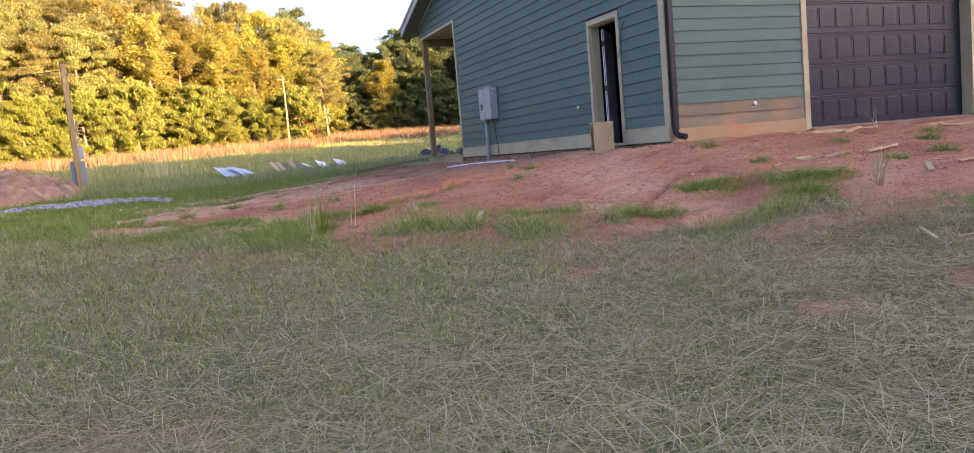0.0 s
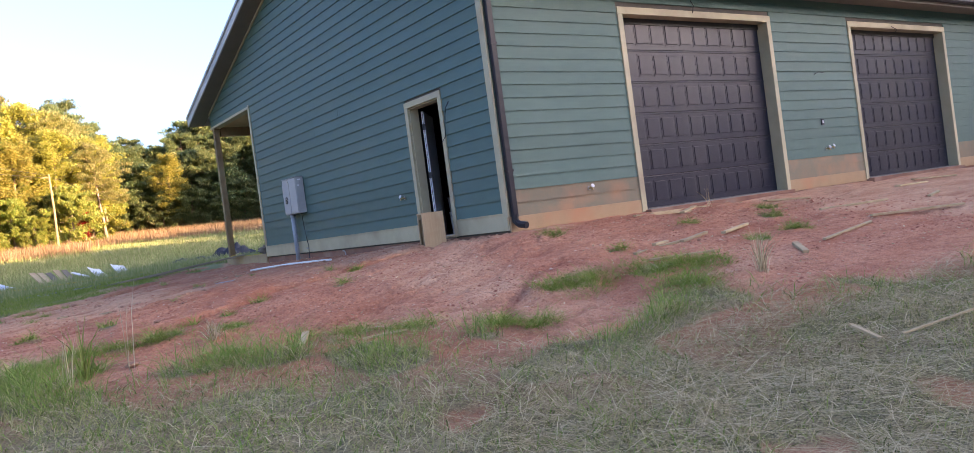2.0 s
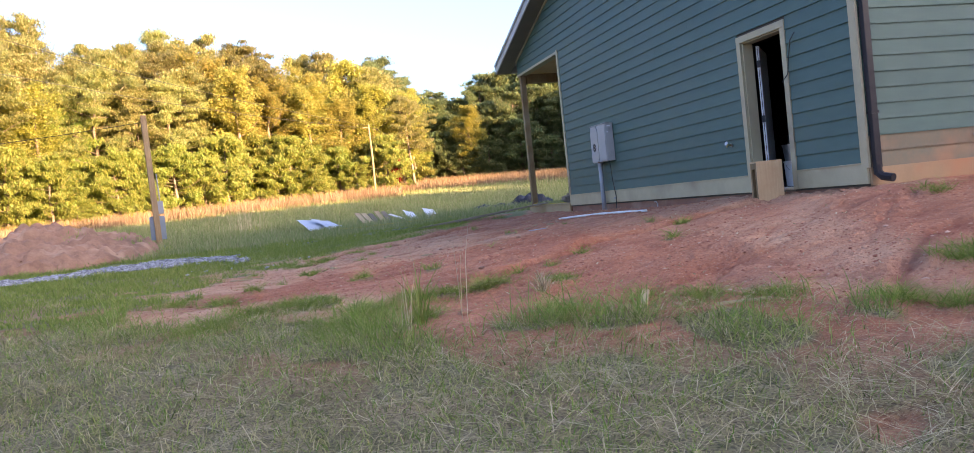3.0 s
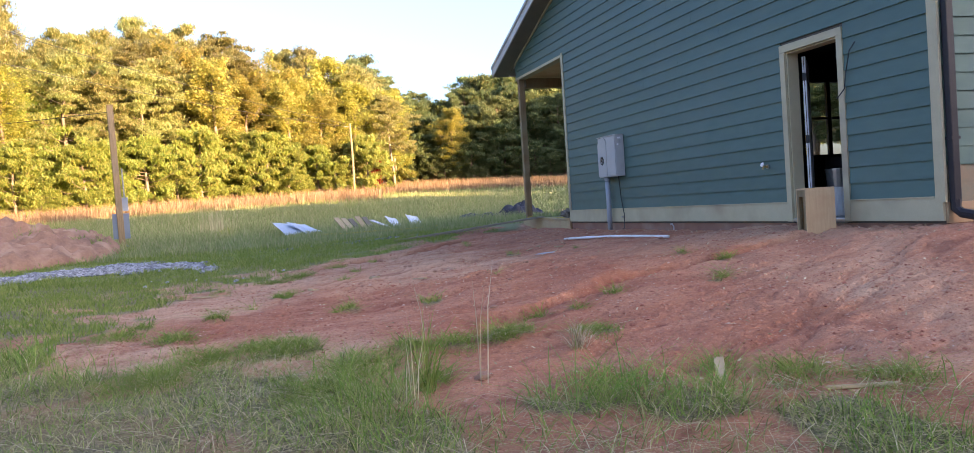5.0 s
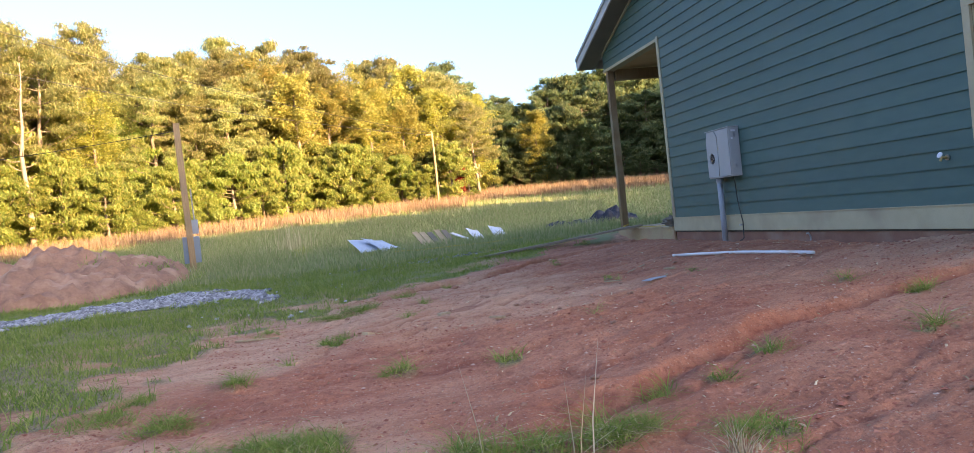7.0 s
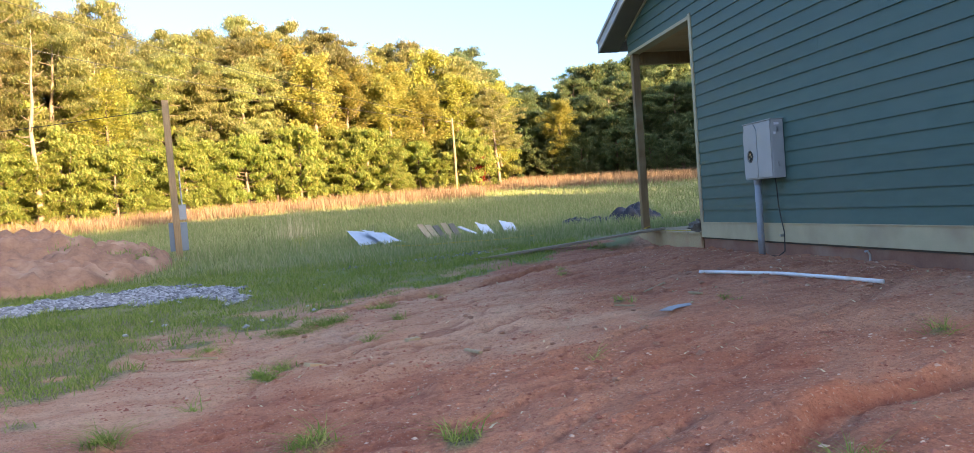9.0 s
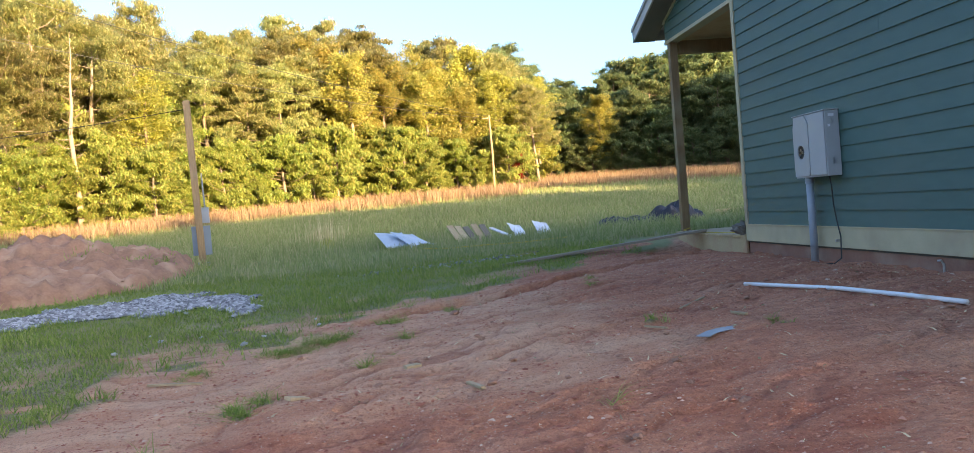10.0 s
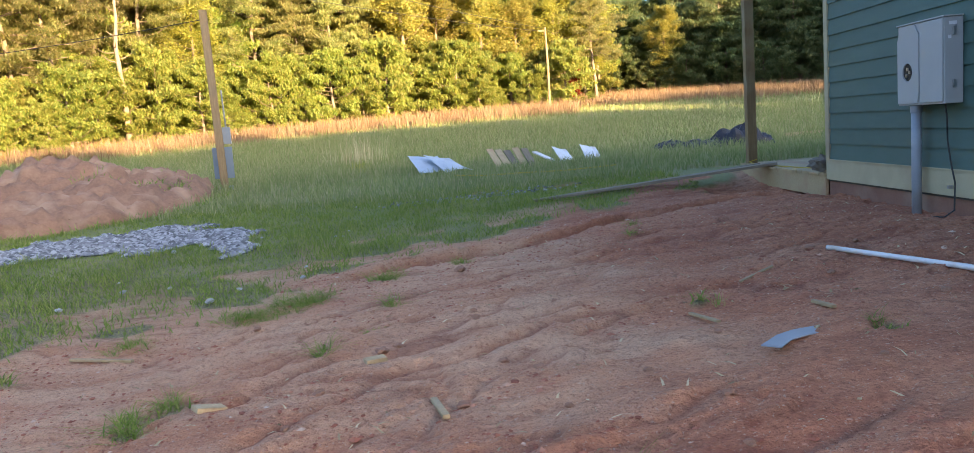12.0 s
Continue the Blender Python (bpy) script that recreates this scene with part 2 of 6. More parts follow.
PINE_NEEDLES = leaf_material("pine_needles", [(0.0, (0.229, 0.267, 0.101)), (0.5, (0.360, 0.353, 0.138)), (1.0, (0.496, 0.428, 0.196))], 0.6, 0.16)
# darker copy of the needles, with the far wood's shade put into the colour
SHADE_TONED_NEEDLES = leaf_material("shade_toned_pine_needles", [(0.0, (0.116, 0.171, 0.085)), (0.6, (0.194, 0.256, 0.116)), (1.0, (0.310, 0.310, 0.139))], 0.5)
YELLOW_LEAVES = leaf_material("yellow_green_leaves", [(0.0, (0.282, 0.305, 0.083)), (0.5, (0.423, 0.394, 0.110)), (1.0, (0.552, 0.459, 0.138))], 0.6, 0.16)
ORANGE_LEAVES = leaf_material("orange_autumn_leaves", [(0.0, (0.234, 0.130, 0.026)), (0.5, (0.390, 0.182, 0.033)), (1.0, (0.442, 0.260, 0.052))], 0.4)
RED_LEAVES = leaf_material("red_autumn_leaves", [(0.0, (0.26, 0.02, 0.02)), (1.0, (0.42, 0.06, 0.04))], 0.4)
BUSH_LEAVES = leaf_material("bush_leaves", [(0.0, (0.244, 0.318, 0.086)), (0.6, (0.379, 0.410, 0.114)), (1.0, (0.525, 0.459, 0.157))], 0.6, 0.16)
LAWN_BLADES = leaf_material("lawn_blades", [(0.0, (0.11, 0.135, 0.04)), (0.35, (0.24, 0.25, 0.095)), (0.65, (0.42, 0.36, 0.17)), (1.0, (0.60, 0.50, 0.29))], 0.3)
GREEN_BLADES = leaf_material("fresh_green_blades", [(0.0, (0.147, 0.237, 0.054)), (0.6, (0.250, 0.339, 0.077)), (1.0, (0.422, 0.422, 0.141))], 0.35)
STRAW = leaf_material("dry_straw", [(0.0, (0.33, 0.25, 0.145)), (0.5, (0.54, 0.43, 0.255)), (1.0, (0.74, 0.63, 0.42))], 0.2)
MEADOW_BLADES = leaf_material("meadow_blades", [(0.0, (0.200, 0.263, 0.095)), (0.5, (0.304, 0.341, 0.137)), (1.0, (0.462, 0.420, 0.231))], 0.35)
TAN_SEDGE = leaf_material("tan_broomsedge", [(0.0, (0.24, 0.15, 0.085)), (0.5, (0.32, 0.21, 0.13)), (1.0, (0.40, 0.28, 0.18))], 0.35)

GRAVEL_MIX = leaf_material("mixed_gravel", [(0.0, (0.131, 0.131, 0.135)), (0.5, (0.295, 0.295, 0.303)), (1.0, (0.492, 0.492, 0.500))], 0.0)
CRUMB_MIX = leaf_material("mixed_clay_crumbs", [(0.0, (0.30, 0.115, 0.075)), (0.6, (0.45, 0.18, 0.115)), (0.9, (0.55, 0.29, 0.19)), (1.0, (0.66, 0.49, 0.37))], 0.0)

# ---- shapes and small helpers
rng = np.random.default_rng(7)
TABLE = np.random.default_rng(3).random((256, 256))


def vnoise(x, y, f=1.0, k=0):
    """Smooth noise in 0..1 over the plan."""
    x, y = np.asarray(x, float) * f + 37.1 * k, np.asarray(y, float) * f + 11.7 * k
    i, j = np.floor(x).astype(int), np.floor(y).astype(int)
    u, v = x - i, y - j
    u, v = u * u * (3 - 2 * u), v * v * (3 - 2 * v)
    a, b = TABLE[i % 256, j % 256], TABLE[(i + 1) % 256, j % 256]
    c, d = TABLE[i % 256, (j + 1) % 256], TABLE[(i + 1) % 256, (j + 1) % 256]
    return (a * (1 - u) + b * u) * (1 - v) + (c * (1 - u) + d * u) * v


def fbm(x, y, f, k=0, octaves=4):
    return sum(vnoise(x, y, f * 2 ** o, k + o) / 2 ** o for o in range(octaves)) / sum(1 / 2 ** o for o in range(octaves)) - 0.5


def to_line(x, y, line):
    """Distance from plan points to an open line."""
    best = np.full(np.shape(x), 1e9)
    for (ax, ay), (bx, by) in zip(line, line[1:]):
        t = np.clip(((x - ax) * (bx - ax) + (y - ay) * (by - ay)) / ((bx - ax) ** 2 + (by - ay) ** 2), 0, 1)
        best = np.minimum(best, np.hypot(x - ax - t * (bx - ax), y - ay - t * (by - ay)))
    return best


def inside(x, y, ring):
    """Signed distance to a ring, positive inside."""
    odd = np.zeros(np.shape(x), bool)
    for (ax, ay), (bx, by) in zip(ring, ring[1:] + ring[:1]):
        cross = (ay > y) != (by > y)
        odd ^= cross & (x < (bx - ax) * (y - ay) / ((by - ay) or 1e-9) + ax)
    return np.where(odd, 1, -1) * to_line(x, y, ring + ring[:1])


def step(v, lo, hi):
    t = np.clip((v - lo) / (hi - lo), 0, 1)
    return t * t * (3 - 2 * t)


def soft(v, w=1.5):
    return w * np.log1p(np.exp(np.clip(v / w, -30, 30)))


# ---- the ground: clay yard round the house, lawn before it, meadow rising behind
CLAY_RING = [(-0.2, 12.9), (-1.0, 12.4), (-1.8, 11.5), (-2.5, 10.7), (-3.5, 9.9), (-4.5, 9.2), (-5.5, 8.7), (-6.2, 7.8), (-6.8, 6.7), (-7.7, 6.0), (-8.3, 4.6), (-8.2, 2.6),
             (-8.4, 1.2), (-7.8, 0.2), (-6.6, 0.2), (-6.0, -1.6), (-5.0, -2.3), (-3.7, -2.9), (-3.1, -3.6), (-2.5, -4.4), (-0.9, -4.7), (0.5, -5.3), (2.1, -5.9),
             (8, -7.4), (22, -9), (40, -9), (40, 2), (0.4, 2), (0.4, 12.9)]
GRAVEL_RING = [(-7.6, 12.2), (-8.5, 12.9), (-9.6, 13.4), (-10.7, 12.9), (-11.6, 11.9), (-14.5, 10.4), (-17, 9.2), (-17, 7.6), (-13, 9.0), (-10.7, 10.4), (-9.3, 10.95), (-8.5, 11.3), (-8.0, 10.7), (-7.5, 10.3), (-7.3, 10.8), (-8.0, 11.5)]
BANKS = [([(-5.4, -0.25), (-4.9, 0.0), (-4.5, 0.1), (-4.1, 0.45), (-3.75, 0.58), (-3.1, 0.93), (-2.6, 1.0), (-1.9, 0.98), (-1.2, 1.08), (-0.5, 1.3)], 0.085, 0.15),
         ([(-5.9, 7.95), (-5.3, 8.4), (-4.5, 8.75), (-3.9, 8.85), (-3.2, 9.25), (-2.6, 9.6), (-2.0, 9.75), (-1.4, 9.9), (-0.9, 9.85), (-0.3, 9.8)], 0.13, 0.20)]
GROOVES = [([(-4.3, 6.98), (-3.7, 7.16), (-3.05, 7.56), (-2.5, 7.64)], 0.04, 0.05),
           ([(-5.9, 4.35), (-5.6, 4.77), (-5.4, 4.93), (-4.95, 5.0), (-4.5, 5.15)], 0.035, 0.05),
           ([(-3.3, 5.1), (-3.7, 5.2), (-4.2, 4.85), (-4.9, 4.6), (-5.3, 4.0), (-5.6, 3.6)], 0.045, 0.05),
           ([(-3.5, 6.3), (-4.1, 6.25), (-4.8, 6.0), (-5.5, 5.4), (-6.0, 4.9)], 0.04, 0.05),
           ([(-2.6, 7.0), (-3.3, 7.1), (-4.2, 6.9), (-5.2, 6.6), (-5.8, 6.1)], 0.035, 0.05),
           ([(-1.0, -2.2), (-1.7, -2.5), (-2.3, -2.9), (-2.6, -3.4)], 0.025, 0.07)]
TUFTS = [(-1.45, -3.05, 0.42), (-1.75, -2.9, 0.2), (-0.75, -3.4, 0.42), (-0.4, -3.65, 0.36), (-1.1, -4.05, 0.36), (-0.25, -2.38, 0.13), (-0.15, -1.1, 0.17), (-2.75, -3.4, 0.26), (-2.6, -3.75, 0.2),
         (-5.7, -1.3, 0.24), (-5.6, -0.4, 0.2), (-5.3, -0.5, 0.26), (-4.95, -0.55, 0.2), (-4.3, -0.85, 0.22), (-4.75, -0.5, 0.14), (-4.25, -0.75, 0.16), (-4.05, 0.02, 0.09), (-3.58, 0.27, 0.11), (-4.45, 0.02, 0.12), (-2.6, 0.0, 0.07),
         (-2.05, 0.8, 0.10), (-2.0, 1.75, 0.08), (-5.88, 1.85, 0.16), (-5.06, 1.5, 0.06), (-6.45, 0.25, 0.22), (-6.75, 0.3, 0.2), (-7.1, 0.1, 0.4), (-6.5, 0.0, 0.35), (-6.05, -0.7, 0.4), (-7.5, -0.4, 0.4), (-6.4, -1.2, 0.4),
         (-4.7, -2.05, 0.3), (-3.95, -2.0, 0.14), (-3.7, -2.4, 0.24), (-3.3, -2.75, 0.3), (-7.15, 2.5, 0.14), (-7.45, 1.2, 0.24), (-8.0, 1.7, 0.3), (-7.9, 2.2, 0.2), (-6.46, 4.27, 0.08), (-6.38, 4.07, 0.13), (-6.3, 4.45, 0.10),
         (-5.52, 5.15, 0.10), (-5.25, 5.7, 0.07), (-5.19, 6.44, 0.09), (-7.25, 6.15, 0.16), (-6.45, 6.75, 0.3), (-6.0, 7.0, 0.3), (-5.36, 7.65, 0.18), (-4.64, 8.15, 0.12), (-2.7, 8.87, 0.07), (-2.84, 8.19, 0.06), (-3.0, 5.08, 0.04), (-2.4, 3.95, 0.05),
         (0.9, -3.4, 0.14), (1.9, -3.2, 0.2), (3.6, -1.6, 0.16), (1.4, -2.0, 0.16), (2.6, -2.4, 0.14), (-6.8, 3.3, 0.06), (-4.0, 2.6, 0.04)]
BARE = [(-2.4, -7.0, 0.2), (-4.05, -4.9, 0.26), (-3.5, -6.75, 0.2), (-0.6, -5.4, 0.2), (-6.9, 8.9, 0.5), (-5.9, 10.4, 0.35), (-8.2, 7.4, 0.45), (-4.3, 14.6, 0.4), (-2.9, 14.3, 0.6)]


def dirt_mask(x, y):
    sd = inside(x, y, CLAY_RING) + 1.7 * fbm(x, y, 0.9, 1) + 0.9 * fbm(x, y, 3.5, 5)
    m = step(sd, -0.18, 0.18)
    wob, bare_wob = 0.45 * fbm(x, y, 5, 8), 0.9 * fbm(x, y, 3, 9)
    for tx, ty, r in TUFTS:
        m = np.minimum(m, step(np.hypot(x - tx, y - ty) + wob, r * 0.12, r * 0.6))
    for tx, ty, r in BARE:
        m = np.maximum(m, 0.75 - 0.75 * step(np.hypot(x - tx, y - ty) + bare_wob, r * 0.3, r * 0.9))
    return m


def gravel_mask(x, y):
    return step(inside(x, y, GRAVEL_RING) + 1.9 * fbm(x, y, 1.6, 4), -0.10, 0.10)


def lie(x, y):
    """The lie of the land, without its fine relief."""
    x, y = np.asarray(x, float), np.asarray(y, float)
    u, v, s = 13 * np.tanh(soft(-x) / 13), 14 * np.tanh(soft(-y) / 14), 1 / (1 + np.exp(-np.clip((y - 15) / 1.8, -30, 30)))
    near = 0.0938 - 0.1519 * u + 0.010 * u * u - 0.1384 * v + 0.0011 * v * v + 0.0013 * u * v - 0.1279 * np.exp(-((x + 7) ** 2 / 8 + (y - 6) ** 2 / 20))
    far = soft(np.minimum(y, 130) - 27, 4)
    return near * (1 - s) - 0.13 * s + 0.122 * np.exp(-(x * x + y * y) / 6) + 0.065 * far


def terraces(x, y):
    """Small scarps that rain has cut along the slope: a gentle fall, then a sharp edge; 0 to 1."""
    u, v = -0.94 * x - 0.35 * y, 0.35 * x - 0.94 * y
    out = np.zeros(np.shape(x))
    for k, f in ((33, 0.8), (36, 1.9)):
        n = fbm(0.42 * u, 1.35 * v, f, k, 4)
        for level in (-0.11, 0.0, 0.10):
            q = n - level
            out = np.maximum(out, np.where(q < 0, np.clip(1 + q / 0.010, 0, 1), np.clip(1 - q / 0.055, 0, 1)) * (1 if f < 1 else 0.55))
    return out * step(vnoise(x, y, 0.6, 35), 0.22, 0.55)


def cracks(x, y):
    """The raw edges of those scarps, 0 to 1; tinted dark red in the ground's colour."""
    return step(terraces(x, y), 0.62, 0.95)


def bank_side(x, y, line):
    """How far a point lies beyond a washed bank's foot, and a fade at its ends."""
    px, py = np.array([p[0] for p in line]), np.array([p[1] for p in line])
    beyond = y - np.interp(x, px, py) + 0.22 * fbm(x, y, 2.4, 22) + 0.10 * fbm(x, y, 9, 23)
    return beyond, step(x, px[0] - 0.2, px[0] + 0.5) * (1 - step(x, px[-1] - 0.4, px[-1] + 0.2))


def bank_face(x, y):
    """The raw red cut of the banks and the dark line at its foot, 0 to 1."""
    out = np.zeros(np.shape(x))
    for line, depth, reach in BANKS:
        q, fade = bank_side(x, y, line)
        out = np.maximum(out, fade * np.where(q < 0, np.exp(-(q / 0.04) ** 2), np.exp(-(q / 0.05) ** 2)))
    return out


def land(x, y):
    """Height of the ground, with mounds, washed grooves and clods."""
    x, y = np.asarray(x, float), np.asarray(y, float)
    d = dirt_mask(x, y)
    z = lie(x, y) + 0.10 * np.exp(-((x + 0.75) ** 2 + (y + 0.75) ** 2) / 0.5)
    z = z + d * (0.13 * fbm(x, y, 0.55, 11) + 0.08 * fbm(x, y, 2.5, 12, 3) + 0.05 * np.abs(fbm(x, y, 7, 16, 3)) + 0.018 * fbm(x, y, 13, 19, 2)) + (1 - d) * 0.07 * fbm(x, y, 1.2, 13, 3)
    bent_x, bent_y = x + 0.12 * fbm(x, y, 3, 21), y + 0.25 * fbm(x, y, 2.2, 20)
    z = z - 0.038 * d * terraces(x, y) - 0.22 * np.exp(-((x + 0.35) / 0.75) ** 2 - ((y - 11.2) / 1.2) ** 2) - 0.10 * np.exp(-(x / 0.45) ** 2) * step(y, 2.6, 3.6) * (1 - step(y, 10.6, 11.4))
    for line, depth, width in GROOVES:
        q = to_line(bent_x, bent_y, line)
        z = z - depth * np.exp(-(q / width) ** 2) + 0.12 * depth * np.exp(-((q - 2.6 * width) / (1.4 * width)) ** 2)
    for line, depth, reach in BANKS:
        q, fade = bank_side(x, y, line)
        z = z - depth * fade * np.where(q < 0, np.exp(-(q / reach) ** 2), np.clip(1 - q / 0.09, 0, 1)) + 0.3 * depth * fade * np.exp(-((q - 0.22) / 0.25) ** 2)
    rough = np.exp(-((x + 1.5) ** 2 / 2.5 + (y + 2.9) ** 2 / 1.5)) * d
    z = z + rough * 0.16 * np.abs(fbm(x, y, 4, 15, 4))
    wall = (x > -0.6) & (y > -0.5) & (x < 27) & (y < 13.3)
    return np.where(wall, np.minimum(z, np.where(y < 0.1, 0.0, -0.04)), z)


def soil(x, y):
    return float(land(np.array([float(x)]), np.array([float(y)]))[0])


def graded(lo, hi, fine, end_lo, end_hi, grow=1.13):
    """Coordinates, fine between lo and hi, ever coarser out to the ends."""
    mid, low, high = list(np.arange(lo, hi, fine)), [], []
    s, p = fine, lo
    while p > end_lo:
        s *= grow
        p -= s
        low.append(p)
    s, p = fine, mid[-1]
    while p < end_hi:
        s *= grow
        p += s
        high.append(p)
    return np.array(low[::-1] + mid + high)


def raw_mesh(name, verts, faces, mat, smooth=False):
    """A mesh from arrays, all faces with the same number of corners."""
    verts, faces = np.asarray(verts, np.float32).reshape(-1, 3), np.asarray(faces, np.int32)
    me = bpy.data.meshes.new(name)
    k = faces.shape[1]
    me.vertices.add(len(verts))
    me.vertices.foreach_set("co", verts.ravel())
    me.loops.add(faces.size)
    me.loops.foreach_set("vertex_index", faces.ravel())
    me.polygons.add(len(faces))
    me.polygons.foreach_set("loop_start", np.arange(0, faces.size, k, dtype=np.int32))
    me.polygons.foreach_set("use_smooth", np.full(len(faces), smooth))
    me.update(calc_edges=True)
    me.materials.append(mat)
    return me


def grid_faces(nx, ny):
    i = (np.arange(ny - 1)[:, None] * nx + np.arange(nx - 1)[None, :]).ravel()
    return np.stack([i, i + 1, i + nx + 1, i + nx], 1)


gx, gy = graded(-9.6, 3.0, 0.042, -1500, 1500), graded(-6.4, 12.2, 0.042, -1500, 1500)
GX, GY = np.meshgrid(gx, gy)
ground_data = raw_mesh("ground", np.stack([GX, GY, land(GX, GY)], -1), grid_faces(len(gx), len(gy)), EARTH, True)
flat_x, flat_y = GX.ravel(), GY.ravel()
ring_gap = inside(flat_x, flat_y, CLAY_RING)
worn = np.maximum(np.exp(-(ring_gap / 1.1) ** 2) * step(0.55 - vnoise(flat_x, flat_y, 1.9, 44), 0.0, 0.12) * (flat_y < 0.9), np.exp(-(ring_gap / 1.6) ** 2) * step(0.52 - vnoise(flat_x, flat_y, 2.1, 47), 0.0, 0.1) * (flat_y > 0.5))
# the GROOVES term of this mask paints shade along the ruts
masks = {"dirt": np.maximum(dirt_mask(flat_x, flat_y), worn), "gravel": gravel_mask(flat_x, flat_y), "raw_cut_shade": np.maximum(np.maximum(0.7 * cracks(flat_x, flat_y), bank_face(flat_x, flat_y)), np.max([np.exp(-(to_line(flat_x + 0.12 * fbm(flat_x, flat_y, 3, 21), flat_y + 0.25 * fbm(flat_x, flat_y, 2.2, 20), g[0]) / (0.8 * g[2])) ** 2) for g in GROOVES], 0)), "meadow": step(flat_y + 3 * fbm(flat_x, flat_y, 0.3, 3), 6, 15),
         "sand": np.clip(step(fbm(flat_x, flat_y, 0.5, 30) + 0.34 * step(-flat_x, 2.2, 5.2) * step(flat_y, 2.5, 5) + 0.16 * step(-flat_x, 5.0, 7.5) + 0.6 * step(flat_x, 2.0, 6), 0.06, 0.34), 0, 1)}
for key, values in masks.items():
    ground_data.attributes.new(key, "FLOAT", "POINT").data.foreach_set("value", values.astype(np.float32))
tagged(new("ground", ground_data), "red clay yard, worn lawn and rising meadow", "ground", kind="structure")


# ---- building helpers
def part(name, bm, mat, parent=None, label="", smooth=False):
    """Links a bmesh as one mesh object, under a thing or a part where one is given."""
    me = bpy.data.meshes.new(name)
    bmesh.ops.recalc_face_normals(bm, faces=bm.faces)
    bm.to_mesh(me)
    bm.free()
    if smooth:
        me.polygons.foreach_set("use_smooth", np.ones(len(me.polygons), bool))
    me.materials.append(mat)
    ob = new(name, me)
    if parent is not None:
        ob.parent = parent
    return tagged(ob, label)


def piece(name, me, parent, m=None):
    ob = new(name, me)
    ob.parent = parent
    if m is not None:
        ob.matrix_basis = m
    return ob


def empty(name, m, label, category, group="", kind=""):
    ob = new(name)
    ob.matrix_basis = m
    return tagged(ob, label, category, group, kind)


def block(bm, lo, hi, bevel=0.0, m=None):
    """Adds a box, bevelled where asked."""
    made = bmesh.ops.create_cube(bm, size=1)["verts"]
    for v in made:
        v.co = Vector([lo[i] + (v.co[i] + 0.5) * (hi[i] - lo[i]) for i in range(3)])
    if bevel:
        edges = list({e for v in made for e in v.link_edges})
        out = bmesh.ops.bevel(bm, geom=edges, offset=bevel, segments=2, affect="EDGES", profile=0.6)
        made = list({v for f in out["faces"] for v in f.verts} | {v for v in made if v.is_valid})
    if m is not None:
        bmesh.ops.transform(bm, matrix=m, verts=[v for v in made if v.is_valid])
    return bm


def boxed(lo, hi, bevel=0.0, m=None):
    return block(bmesh.new(), lo, hi, bevel, m)


def prism(bm, outline, axis, lo, hi):
    """Extrudes an outline of two coordinates along an axis."""
    def at(p, k):
        return {"x": (k, p[0], p[1]), "y": (p[0], k, p[1]), "z": (p[0], p[1], k)}[axis]
    a, b = [bm.verts.new(at(p, lo)) for p in outline], [bm.verts.new(at(p, hi)) for p in outline]
    bm.faces.new(a)
    bm.faces.new(b[::-1])
    n = len(outline)
    for i in range(n):
        bm.faces.new((a[i], b[i], b[(i + 1) % n], a[(i + 1) % n]))
    return bm


def tube(bm, line, radius, sides=8, taper=None):
    """A round tube along a line of points."""
    pts = [Vector(p) for p in line]
    rings = []
    for i, p in enumerate(pts):
        t = (pts[min(i + 1, len(pts) - 1)] - pts[max(i - 1, 0)]).normalized()
        a = t.orthogonal().normalized() if not rings else (rings[-1][1] - t * rings[-1][1].dot(t)).normalized()
        b = t.cross(a)
        r = radius if taper is None else radius * taper[i]
        rings.append(([bm.verts.new(p + r * (math.cos(2 * math.pi * k / sides) * a + math.sin(2 * math.pi * k / sides) * b)) for k in range(sides)], a))
    for (u, _), (v, _) in zip(rings, rings[1:]):
        for k in range(sides):
            bm.faces.new((u[k], u[(k + 1) % sides], v[(k + 1) % sides], v[k]))
    bm.faces.new(rings[0][0][::-1])
    bm.faces.new(rings[-1][0])
    return bm


def hexa(name, corners, mat):
    """A board from its eight corners: four behind, four in front."""
    f = [(0, 1, 2, 3), (7, 6, 5, 4), (0, 4, 5, 1), (1, 5, 6, 2), (2, 6, 7, 3), (3, 7, 4, 0)]
    return raw_mesh(name, corners, f, mat)


# ---- house shell
SLOPE, RIDGE_Y, RIDGE_Z = 1 / 3, 6.9, 6.27
FRONT_EDGE, BACK_EDGE, LENGTH = -0.5, 13.6, 26.0
LAP = 0.187


def roof_at(y):
    return RIDGE_Z - abs(y - RIDGE_Y) * SLOPE


DOOR_Y0, DOOR_Y1, DOOR_TOP = 1.40, 2.345, 2.155
GARAGE = [(2.73, 6.48), (9.31, 13.19)]
GARAGE_TOP = 3.15
WIN_BACK = (6.0, 8.4, 1.1, 2.95)

